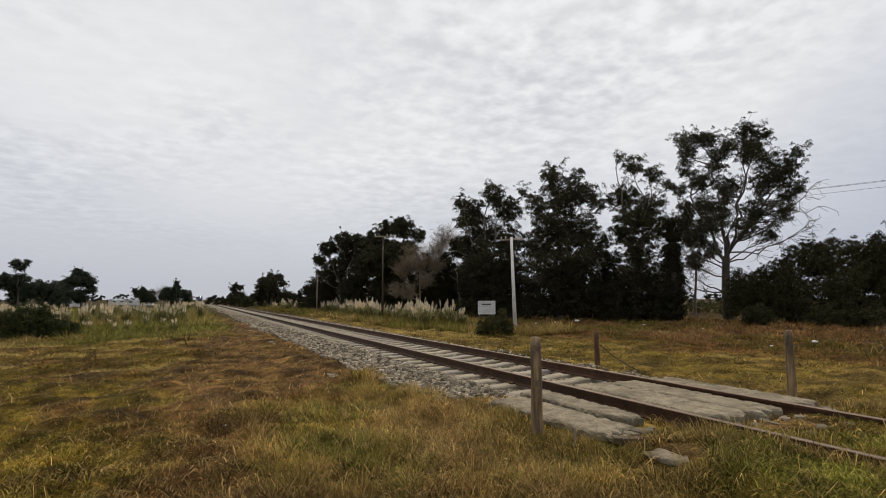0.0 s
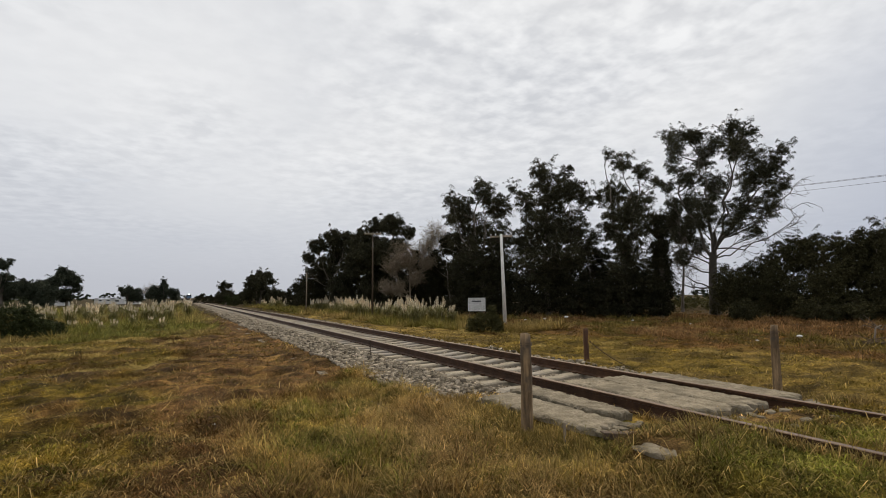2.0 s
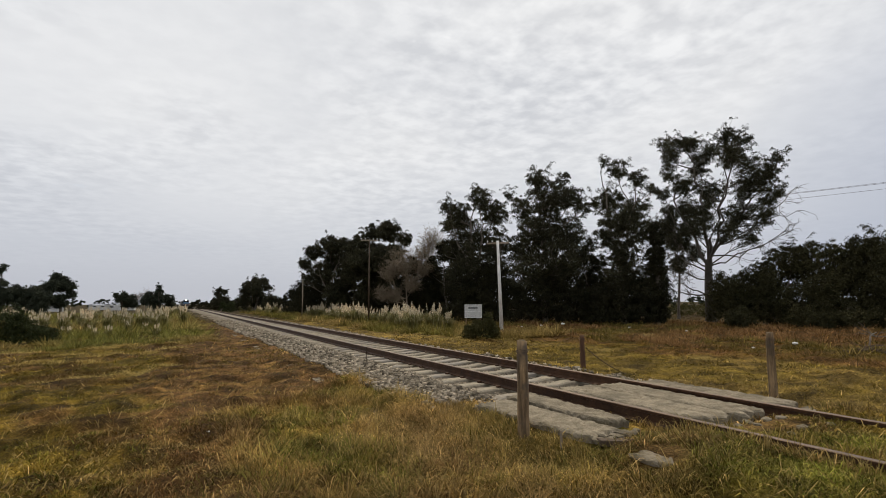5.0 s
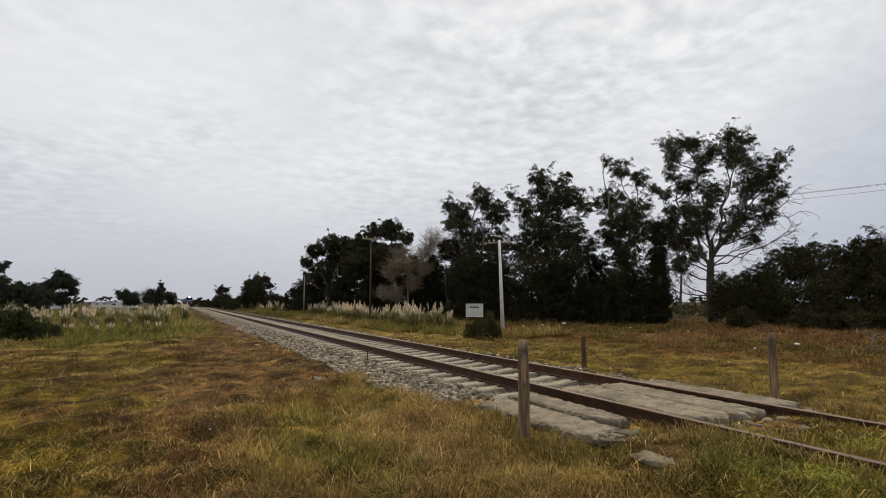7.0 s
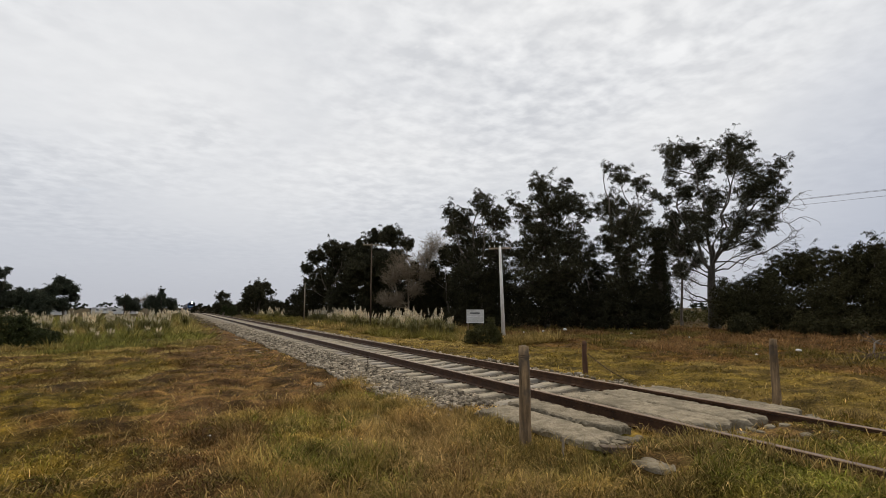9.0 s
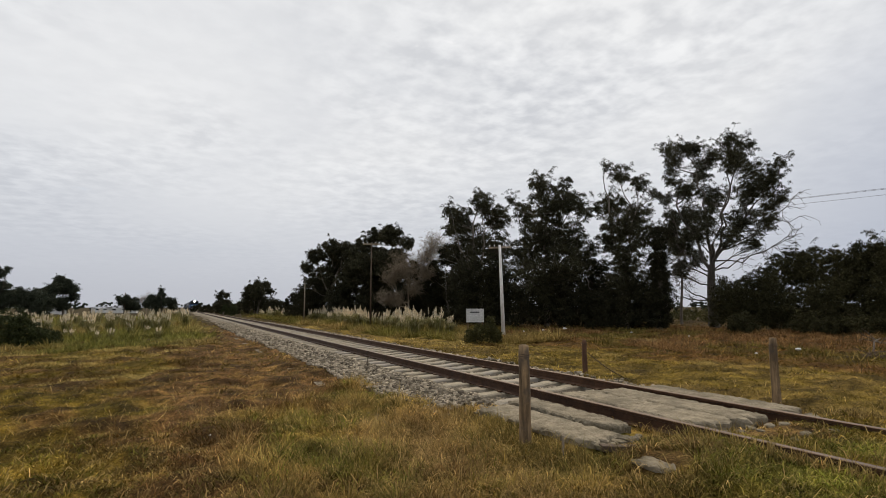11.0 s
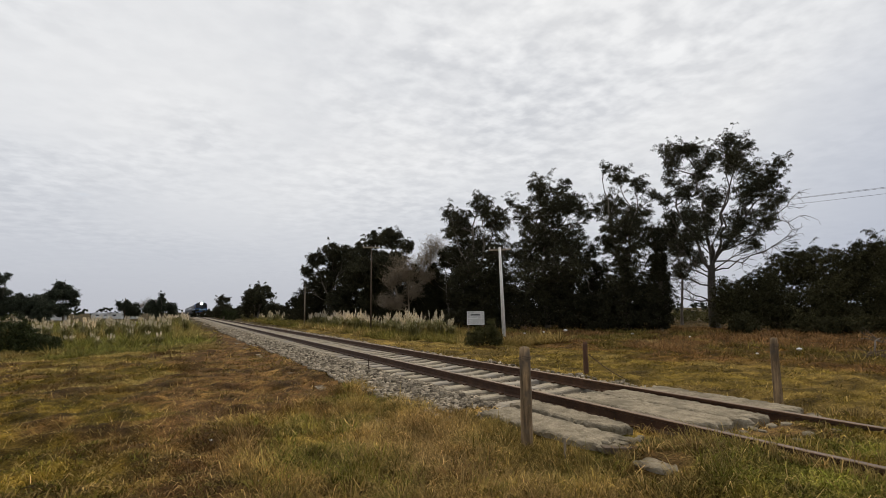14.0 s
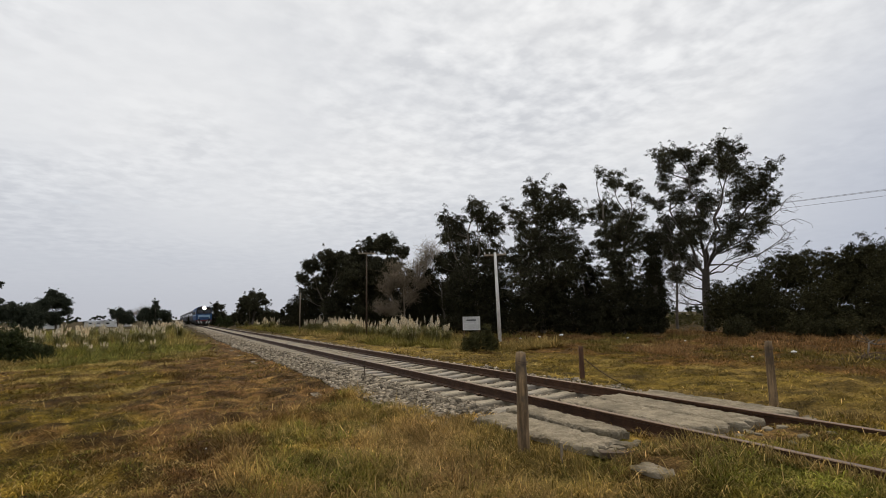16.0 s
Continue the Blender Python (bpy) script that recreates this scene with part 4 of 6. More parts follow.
def make_pole(name, x, y, h, r, material, label, arm=1.3, braces=True, arm_z=0.12, along=0.0, lean=0.0):
    z0 = float(terrain(x, y))
    pole = thing(name, pose(x, y, z0, 0, 0, along) @ pose(0, 0, 0, 0, lean, 0), label, "utility pole", "poles along the railway")
    bm = bmesh.new()
    rod(bm, (0, 0, -0.3), (0, 0, h), r, r * 0.62, 12)
    for f in bm.faces:
        f.smooth = len(f.verts) == 4
    part("shaft", bm, material, pole)
    if arm:
        bm = bmesh.new()
        box(bm, -arm / 2, 0.05, h - arm_z - 0.05, arm / 2, 0.13, h - arm_z + 0.04, 0.008)
        beam = part("crossarm", bm, M_TWIG, pole, "weathered wooden crossarm")
        if braces:
            for s in (-1, 1):
                bm = bmesh.new()
                rod(bm, (s * arm * 0.28, 0.14, h - arm_z - 0.03), (0, 0.10, h - arm_z - 0.48), 0.018, sides=6)
                part("brace", bm, M_WIRE, pole)
        for s in (-0.46, -0.25, 0.25, 0.46):
            bm = bmesh.new()
            rod(bm, (s * arm, 0.09, h - arm_z + 0.03), (s * arm, 0.09, h - arm_z + 0.10), 0.012, sides=6)
            rod(bm, (s * arm, 0.09, h - arm_z + 0.09), (s * arm, 0.09, h - arm_z + 0.17), 0.035, 0.02, 8)
            part("insulator", bm, M_WHITE, beam, "pale porcelain insulator")
    return pole


def make_posts_and_poles():
    make_post("fence_post", 3.39, 4.64, 1.09, 0.062, (0.0, 0.8), "weathered round wooden post beside the concrete crossing slab", 1, M_WOOD)
    b = make_post("fence_post", 8.35, 9.1, 0.80, 0.058, (1.0, 2.0), "short reddish-brown wooden post with a wire stay", 2, M_WOOD_RED)
    make_post("fence_post", 8.81, 5.14, 1.10, 0.063, (0.0, -0.6), "weathered wooden post beyond the far rail", 3, M_WOOD)
    a, c = np.array((8.39, 9.05, 0.56)), np.array((8.62, 8.1, 0.06))
    t = np.linspace(0, 1, 9)[:, None]
    wire = Tubes()
    wire.add(a + (c - a) * t - np.array([[0, 0, 0.05]]) * np.sin(math.pi * t), np.full(9, 0.009), 6)
    tagged(new("stay_wire", wire.mesh("stay_wire", M_WIRE)), "slack rusty stay wire from a post to the ground", "wire")
    bm = bmesh.new()
    rod(bm, (0, 0, -0.1), (0.015, 0.01, 0.20), 0.012, 0.014, 7)
    ob = part("stake", bm, M_TWIG)
    ob.matrix_basis = pose(3.40, 4.05, float(terrain(3.40, 4.05)))
    tagged(ob, "small pale stake beside the slab", "stake")
    bm = bmesh.new()
    rod(bm, (0, 0, -0.1), (0.0, 0.0, 0.42), 0.010, 0.009, 7)
    box(bm, -0.022, -0.012, 0.40, 0.022, 0.012, 0.47, 0.004)
    ob = part("marker_rod", bm, M_WIRE)
    ob.matrix_basis = pose(3.98, 11.5, 0.12)
    tagged(ob, "thin rusty marker rod standing in the ballast", "marker rod")
    make_pole("utility_pole", 16.28, 24.17, 5.05, 0.115, M_POLE, "pale concrete utility pole with a wooden crossarm", 1.25, along=-34, lean=-1.6)
    make_pole("utility_pole", 13.2, 37.7, 6.6, 0.062, M_WOOD_DARK, "dark wooden utility pole behind the pampas grass", 1.3, False, along=-20)
    make_pole("utility_pole", 13.0, 60.0, 4.5, 0.085, M_TWIG, "grey concrete utility pole before the thicket", 0, along=0)
    make_pole("utility_pole", 12.6, 100.0, 4.5, 0.09, M_TWIG, "grey concrete utility pole before the thicket", 0, along=0)
    make_pole("utility_pole", -11.6, 149.0, 5.4, 0.16, M_WOOD_DARK, "distant dark utility pole by the sheds", 0)
    # notice board on two legs
    board = thing("notice_board", pose(15.9, 26.6, float(terrain(15.9, 26.6)), 0, 0, -31), "grey-white notice board on two legs in the tall grass", "sign")
    bm = bmesh.new()
    box(bm, -0.52, -0.02, 0.62, 0.52, 0.02, 1.42, 0.006)
    part("panel", bm, M_SIGN, board)
    for s in (-1, 1):
        bm = bmesh.new()
        box(bm, s * 0.44 - 0.035, 0.022, -0.1, s * 0.44 + 0.035, 0.08, 1.36, 0.005)
        part("leg", bm, M_WOOD, board)
    bm = bmesh.new()
    for x0, z0, x1, z1 in ((-0.52, 1.38, 0.52, 1.42), (-0.52, 0.62, 0.52, 0.66), (-0.52, 0.66, -0.48, 1.38), (0.48, 0.66, 0.52, 1.38), (-0.48, 0.98, 0.48, 1.01)):
        box(bm, x0, -0.036, z0, x1, -0.022, z1, 0.003)
    part("rim", bm, M_WHITE, board, "pale rim of the board")
    bm = bmesh.new()
    box(bm, -0.30, -0.030, 1.17, 0.26, -0.024, 1.25)
    part("lettering", bm, M_SIGN_DARK, board, "dark illegible line of lettering")


# ---- trees ----
def make_tree(name, heading, dist, lobes, label, seed, leaf=0.085, per=57, bare_tips=(), density=1.0, trunk=0.22, bark=None, leaves=None, fork=0.35, spread=1.0, group="trees beyond the track", twigs=True, droop=0.5, lean=0.0, wisps=3, sink=0.3, core=1.0, joints=14, limb_girth=1.0):
    """lobes: metres to the right of the trunk as one faces it from the track side, height, radius."""
    rng = np.random.default_rng(seed)
    x0, y0 = dist * math.sin(radians(heading)), dist * math.cos(radians(heading))
    z0 = float(terrain(x0, y0)) - 0.05
    tree = thing(name, pose(x0, y0, z0, 0, 0, -heading), label, "tree", group)
    lobes = [(lx, lz * (1 - sink * 0.1), lr) for lx, lz, lr in lobes]
    L = np.array(lobes)
    top = L[:, 1].max()
    fz = top * fork
    tubes = Tubes()
    n = 10
    t = np.linspace(0, 1, n)
    stem = np.stack([lean * t + 0.12 * np.sin(3 * t + seed), 0.1 * np.cos(4 * t + seed), fz * t], -1)
    stem -= stem[0] * np.array([1, 1, 0])
    tubes.add(stem, trunk * (1.25 - 0.45 * t ** 0.5 + 0.25 * np.exp(-t * 14)), 10)
    deep = rng.uniform(-1, 1, len(L)) * np.minimum(2.5, 0.11 * top + L[:, 2]) * spread
    goal = np.stack([L[:, 0], deep, L[:, 1]], -1)
    # ascending main limbs fan out from the fork
    nodes = [stem[4:]]
    high = [i for i in np.argsort(L[:, 0]) if L[i, 1] > fz + 0.15 * top] or [int(np.argmax(L[:, 1]))]
    for g in np.array_split(np.array(high), min(5, max(2, len(high) // 3))):
        if len(g):
            k = g[int(np.argmax(L[g, 1]))]
            limb = bent(stem[-1 - rng.integers(0, 2)], goal[k] - np.array([0, 0, 0.3 * L[k, 2]]), rng, 0.045, 12, sag=0.03)
            tubes.add(limb, trunk * limb_girth * np.linspace(0.56, 0.07, 12), 8)
            nodes.append(limb)
    nodes = np.concatenate(nodes)
    sprays = []

    def shoot(a, b, r0, places, size):
        line = bent(a, b, rng, 0.10, 6)
        if twigs:
            tubes.add(line, np.linspace(r0, 0.007, 6), 3)
        for f in places:
            sprays.append((line[f] + rng.normal(0, 0.09, 3), size * rng.uniform(0.65, 1.3) * (1.0 if f == 5 else 0.85), 1.0))

    big = (leaf / 0.085) ** 0.5
    for (lx, lz, lr), c0 in zip(lobes, goal):
        off = np.hypot(nodes[:, 0] - c0[0], nodes[:, 1] - c0[1])
        ok = nodes[nodes[:, 2] < lz - 0.3 * lr - 0.4 * off]
        src = ok[int(np.argmin(np.linalg.norm(ok - c0, axis=1)))] if len(ok) else stem[3]
        limb = bent(src, c0 - np.array([0, 0, lr * 0.35]), rng, 0.07, 7, sag=0.05)
        tubes.add(limb, np.linspace(trunk * (0.13 + 0.10 * min(lr, 1.6)), 0.018, 7), 6)
        m = max(6, int(density * 16 * (lr / 0.9) ** 1.8))
        size = 0.27 * (0.7 + 0.25 * min(lr, 1.5)) * big
        for e in in_ball(rng, m, 0.3) * 1.06 * np.array([lr, lr * 1.12, lr * 0.97]) + c0:
            shoot(limb[rng.integers(3, 7)], e, 0.022, (5, 4, 2), size)
        for c in in_ball(rng, int(density * core * 30 * (lr / 0.9) ** 1.9)) * 0.88 * lr + c0:
            sprays.append((c, size * rng.uniform(0.8, 1.35), 1.9))
        # thin shoots beyond the crown's rim, each ending in a tuft
        for k in range(wisps):
            d = rng.normal(0, 1, 3)
            d[2] = abs(d[2]) * 0.9 + 0.15
            d /= np.linalg.norm(d)
            shoot(c0 + d * lr * 0.4, c0 + d * (lr * rng.uniform(0.9, 1.15) + 0.1 + (rng.uniform(0.2, 0.6) if k % 3 == 0 else 0)), 0.015, (5, 5, 4), 0.17 * big)
    # loose sprays that join the lobes
    for _ in range(int(density * joints * len(L))):
        i = rng.integers(0, len(L))
        near = np.argsort(np.hypot(L[:, 0] - L[i, 0], L[:, 1] - L[i, 1]))[1:4]
        j = near[rng.integers(0, len(near))] if len(near) else i
        f = rng.uniform(0, 1)
        c = goal[i] * (1 - f) + goal[j] * f + rng.normal(0, 0.3, 3)
        sprays.append((c, rng.uniform(0.16, 0.34) * big, 1.3))
    for bx, bz in bare_tips:
        k = int(np.argmin(np.abs(nodes[:, 2] - bz * 0.72) + 0.3 * np.abs(nodes[:, 0] - bx * 0.3)))
        limb = bent(nodes[k], (bx, rng.uniform(-1, 1), bz), rng, 0.08, 9, sag=0.04)
        tubes.add(limb, np.linspace(trunk * 0.2, 0.016, 9), 5)
        for _ in range(22):
            s = limb[rng.integers(3, 9)]
            tw = bent(s, s + rng.normal(0, 0.5, 3) + np.array([np.sign(bx) * 0.4, 0, 0.0]), rng, 0.14, 5)
            tubes.add(tw, np.linspace(0.022, 0.009, 5), 3)
    # each spray is a small drooping dome of leaves
    centre, size, scale = np.array([c for c, _, _ in sprays]), np.array([r for _, r, _ in sprays]), np.array([q for _, _, q in sprays])
    cnt = (per * scale ** -0.6 * np.clip(size / (0.27 * big), 0.35, 1.5) ** 1.5 * rng.uniform(0.55, 1.3, len(size))).astype(int) + 4
    k = np.repeat(np.arange(len(size)), cnt)
    u = in_ball(rng, len(k), 0.25)
    u[:, 2] = np.abs(u[:, 2]) * 0.75 - 0.55 * (u[:, 0] ** 2 + u[:, 1] ** 2)
    v, tr = leaf_tris(centre[k] + u * size[k][:, None], rng, leaf * scale[k], droop, 0.42)
    part("trunk", tubes.mesh("trunk", bark or M_BARK), None, tree, "bare trunk and branching limbs")
    part("crown", tri_mesh("crown", v, tr, leaves or M_LEAF), None, tree, "uneven leafy crown")
    return tree


def make_bare_tree(heading, dist, lobes, label, seed, trunk=0.10, count=60):
    rng = np.random.default_rng(seed)
    x0, y0 = dist * math.sin(radians(heading)), dist * math.cos(radians(heading))
    tree = thing("bare_tree", pose(x0, y0, float(terrain(x0, y0)), 0, 0, -heading), label, "tree", "trees beyond the track")
    tubes, fine = Tubes(), Tubes()
    top = max(z for _, z, _ in lobes)
    stem = bent((0, 0, -0.1), (0.1, 0, top * 0.5), rng, 0.03, 7)
    tubes.add(stem, np.linspace(trunk, trunk * 0.6, 7), 8)
    for lx, lz, lr in lobes:
        limb = bent(stem[rng.integers(3, 7)], (lx, rng.uniform(-0.6, 0.6), lz), rng, 0.06, 7)
        tubes.add(limb, np.linspace(trunk * 0.5, 0.02, 7), 6)
        for _ in range(int(count * lr)):
            p = limb[rng.integers(2, 7)]
            q = np.array([lx, 0, lz]) + in_ball(rng, 1, 0.3)[0] * lr * np.array([1.1, 1.1, 1.0])
            p = p * 0.45 + np.array([lx, 0, lz - lr * 0.4]) * 0.55 + rng.normal(0, 0.25 * lr, 3)
            tw = bent(p, q, rng, 0.06, 5)
            fine.add(tw, np.linspace(0.022, 0.009, 5), 4)
            for _ in range(3):
                s = tw[rng.integers(2, 5)]
                fine.add(np.stack([s, s + rng.normal(0, 0.18, 3) * lr, s + rng.normal(0, 0.30, 3) * lr + np.array([0, 0, 0.15])]), [0.013, 0.010, 0.007], 3)
    part("trunk", tubes.mesh("trunk", M_TWIG), None, tree)
    part("twig_haze", fine.mesh("twig_haze", M_TWIG), None, tree, "haze of bare grey twigs")


def make_thicket(name, spans, label, seed, leaf=0.22, material=None, fill=26, kind="stuff", category="thicket", each=84, clump=1.0):
    """A belt of dense shrubs: heading, distance, height and half width of each."""
    rng = np.random.default_rng(seed)
    V, T, nv = [], [], 0
    for h0, d, top, r in spans:
        x0, y0 = d * math.sin(radians(h0)), d * math.cos(radians(h0))
        z0 = float(terrain(x0, y0))
        m = int(fill * max(1.0, top * r * 0.5))
        u = in_ball(rng, m, 0.55)
        c = np.stack([x0 + u[:, 0] * r, y0 + u[:, 1] * r * 0.8, z0 + np.abs(u[:, 2]) ** 0.8 * top * 0.96 + 0.1], -1)
        for p in c:
            s = rng.uniform(0.22, 0.55) * (0.5 + 0.14 * top) * clump
            v, t = leaf_tris(in_ball(rng, each, 0.1) * np.array([s, s, s * 0.75]) + p, rng, leaf, 0.3, 0.55)
            v[:, 2] = np.maximum(v[:, 2], z0 - 0.05)
            V.append(v)
            T.append(t + nv)
            nv += len(v)
    me = tri_mesh(name, np.concatenate(V), np.concatenate(T), material or M_LEAF_SHADED)
    return tagged(new(name, me), label, category, kind=kind)


def make_woods():
    make_tree("eucalyptus_tree", 31.4, 42, [(-1.6, 9.7, 1.2), (0.3, 10.3, 1.1), (0.0, 11.6, 0.4), (1.5, 9.4, 1.3), (-2.4, 10.0, 0.6), (-0.9, 7.8, 1.7), (1.5, 6.8, 1.8), (-0.2, 5.4, 1.7), (-2.1, 6.5, 0.8), (-2.5, 8.1, 0.5), (-1.6, 4.0, 1.5), (1.4, 4.0, 1.7)],
              "dark eucalyptus with a ragged crown behind the utility pole", 101)
    make_tree("eucalyptus_tree", 38.7, 41, [(-0.3, 11.5, 1.0), (1.7, 11.8, 0.6), (-1.7, 9.7, 1.0), (0.5, 9.9, 1.6), (2.3, 10.3, 1.2), (-0.2, 7.6, 1.9), (2.0, 7.5, 1.6), (3.2, 9.2, 0.6), (-1.5, 6.3, 1.7), (1.1, 5.3, 1.9), (-2.6, 10.4, 0.4), (-1.4, 4.0, 1.5), (2.4, 5.0, 1.3), (0.6, 3.2, 1.7)],
              "broad dark eucalyptus in the middle of the row", 102)
    make_tree("eucalyptus_tree", 47.0, 40, [(-0.2, 11.8, 0.8), (-1.1, 12.4, 0.3), (1.1, 10.8, 0.7), (-0.7, 9.9, 1.1), (0.9, 8.9, 1.2), (2.3, 9.9, 0.3), (-0.2, 7.7, 1.4), (1.4, 7.2, 1.0), (-1.2, 6.9, 1.0), (0.1, 5.5, 1.4), (-1.9, 9.5, 0.5), (0.6, 3.6, 1.4), (-0.7, 3.8, 1.0)],
              "tall narrow dark eucalyptus at the end of the row", 103)
    make_tree("eucalyptus_tree", 55.0, 46, [(-3.0, 16.1, 0.5), (-0.8, 15.8, 0.8), (-1.6, 15.2, 0.6), (1.7, 15.2, 0.8), (3.0, 15.2, 0.6), (2.3, 14.4, 0.7), (0.5, 14.8, 0.7), (-2.3, 14.4, 0.8), (-2.6, 13.2, 0.7), (-0.2, 13.8, 1.1), (1.8, 13.3, 1.1), (3.3, 13.1, 0.7), (-1.5, 12.0, 1.1), (0.5, 11.4, 1.3), (2.7, 11.1, 1.3), (4.6, 12.3, 0.7), (5.2, 13.2, 0.45), (4.0, 11.4, 0.7), (4.5, 10.2, 0.8), (-0.1, 9.5, 1.3), (2.3, 9.0, 1.3), (4.1, 8.4, 0.7), (-1.3, 9.6, 0.7), (1.4, 7.2, 0.9), (5.4, 10.8, 0.5), (3.1, 6.8, 0.7), (-0.6, 7.5, 0.7)],
              "tall open eucalyptus with a forked pale trunk, standing alone", 104, leaf=0.08, per=54, density=1.25, wisps=6, sink=0.5, core=0.45, joints=34, limb_girth=0.68, bare_tips=((6.3, 10.4), (6.1, 8.4), (5.6, 7.4), (5.0, 6.6), (-2.8, 4.4), (-3.3, 3.0), (-2.4, 3.4), (-3.0, 5.6), (-2.2, 6.4)), trunk=0.34, bark=M_BARK_PALE, fork=0.33)
    make_tree("eucalyptus_tree", 52.1, 52, [(-0.3, 10.3, 0.9), (-0.6, 8.2, 1.1), (0.4, 7.1, 1.1), (1.1, 8.6, 0.9), (-0.8, 12.0, 0.6), (0.2, 5.2, 0.9), (-0.6, 9.2, 0.9), (1.7, 6.2, 0.8), (0.9, 10.6, 0.6)],
              "thin young eucalyptus with sparse grey-green leaves", 105, leaf=0.085, per=50, density=1.5, wisps=6, trunk=0.12, bare_tips=((1.2, 6.0), (-1.2, 5.0), (1.0, 4.4)))
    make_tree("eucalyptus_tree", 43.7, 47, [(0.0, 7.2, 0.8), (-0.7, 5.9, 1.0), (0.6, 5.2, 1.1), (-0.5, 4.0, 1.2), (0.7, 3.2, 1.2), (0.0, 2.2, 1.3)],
              "young dark eucalyptus in the gap of the row", 134, trunk=0.12, leaves=M_LEAF_SHADED)
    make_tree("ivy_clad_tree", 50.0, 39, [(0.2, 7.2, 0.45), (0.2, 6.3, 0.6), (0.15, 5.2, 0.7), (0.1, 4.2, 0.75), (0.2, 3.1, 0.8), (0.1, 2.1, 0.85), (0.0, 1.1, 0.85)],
              "dark column of a tree clad in ivy", 106, density=2.2, trunk=0.2, leaves=M_LEAF_SHADED, fork=0.6, spread=0.2)
    make_tree("eucalyptus_tree", 15.0, 62, [(-1.8, 8.0, 1.2), (0.1, 8.8, 1.3), (-2.8, 6.4, 0.8), (-0.8, 5.2, 1.8), (1.6, 8.7, 1.2), (0.9, 2.6, 1.7), (-2.7, 4.6, 0.6), (2.6, 6.0, 1.6), (1.9, 4.4, 1.6), (0.6, 6.9, 1.3), (3.2, 7.6, 1.0)],
              "dark bushy eucalyptus beyond the pampas grass", 107, leaf=0.12, per=56, density=1.0)
    make_tree("eucalyptus_tree", 20.1, 58, [(-1.9, 8.9, 1.3), (-0.3, 9.9, 1.1), (1.3, 9.7, 1.4), (3.1, 9.1, 0.9), (-1.8, 5.7, 2.1), (1.3, 6.4, 2.2), (-0.5, 2.5, 2.1), (2.2, 7.7, 1.1), (-2.7, 7.4, 1.2), (-0.2, 7.4, 1.4), (0.2, 4.4, 1.9)],
              "dark rounded eucalyptus beyond the pampas grass", 108, leaf=0.12, per=56, density=1.0)
    make_tree("broadleaf_tree", 24.2, 56, [(0.0, 5.6, 1.3), (-1.6, 4.6, 1.4), (1.5, 5.0, 1.4), (0.2, 3.0, 1.8), (-1.8, 2.4, 1.6), (2.0, 2.6, 1.6)], "dark evergreen behind the leafless trees", 131, leaf=0.12, density=0.8, per=44, trunk=0.14, leaves=M_LEAF_SHADED, twigs=False)
    make_tree("broadleaf_tree", 27.8, 50, [(0.0, 6.6, 1.2), (-1.4, 5.2, 1.4), (1.5, 5.8, 1.4), (0.2, 3.6, 1.8), (-1.8, 2.6, 1.6), (1.8, 2.8, 1.6)], "dark evergreen between the eucalyptus groups", 132, leaf=0.12, density=0.8, per=44, trunk=0.14, leaves=M_LEAF_SHADED, twigs=False)
    make_bare_tree(23.3, 50, [(-0.3, 5.7, 1.7), (1.5, 6.4, 0.9), (-1.7, 4.8, 1.0), (-2.3, 2.6, 0.9), (-1.2, 2.4, 1.1), (0.7, 3.6, 1.1), (1.9, 5.0, 0.9)], "leafless grey tree before the dark thicket", 109)
    make_bare_tree(26.4, 60, [(0.0, 9.1, 1.6), (-1.0, 7.9, 1.0), (1.0, 8.6, 0.8)], "leafless pale tree rising over the thicket", 110)
    make_bare_tree(-2.6, 175, [(0.0, 4.6, 1.6), (-1.8, 4.2, 1.4), (1.8, 4.4, 1.5)], "far leafless pale tree behind the dark ones", 133, count=40)
    far = "trees along the far line"
    make_tree("eucalyptus_tree", 7.5, 100, [(-0.1, 4.4, 1.6), (1.1, 5.7, 0.9), (-1.6, 3.9, 1.2), (2.1, 4.7, 0.7), (-0.2, 6.2, 0.6), (-1.6, 5.0, 0.8), (0.4, 2.4, 1.8), (-2.4, 2.2, 1.3), (2.6, 2.2, 1.3)], "flat-topped dark tree beside the far track", 111, leaf=0.17, group=far, per=34, density=0.8, sink=0.1)
    make_tree("eucalyptus_tree", 4.2, 120, [(-0.5, 4.4, 0.7), (-1.0, 3.6, 0.6), (0.5, 4.1, 0.6), (-0.2, 2.6, 0.9), (0.9, 2.0, 1.0), (-1.2, 1.8, 0.9)], "small spindly tree beside the far track", 112, leaf=0.17, group=far, per=34, density=0.9, sink=0.1)
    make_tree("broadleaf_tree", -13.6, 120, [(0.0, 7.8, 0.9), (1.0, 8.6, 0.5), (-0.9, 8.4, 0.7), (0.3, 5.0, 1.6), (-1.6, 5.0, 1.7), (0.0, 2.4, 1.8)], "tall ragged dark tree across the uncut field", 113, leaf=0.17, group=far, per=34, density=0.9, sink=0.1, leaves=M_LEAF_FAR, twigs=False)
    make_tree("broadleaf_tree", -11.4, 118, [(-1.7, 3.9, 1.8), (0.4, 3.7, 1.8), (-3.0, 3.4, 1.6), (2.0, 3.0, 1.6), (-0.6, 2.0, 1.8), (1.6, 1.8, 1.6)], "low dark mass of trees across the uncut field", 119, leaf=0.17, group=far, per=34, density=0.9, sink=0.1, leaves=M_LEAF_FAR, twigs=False)
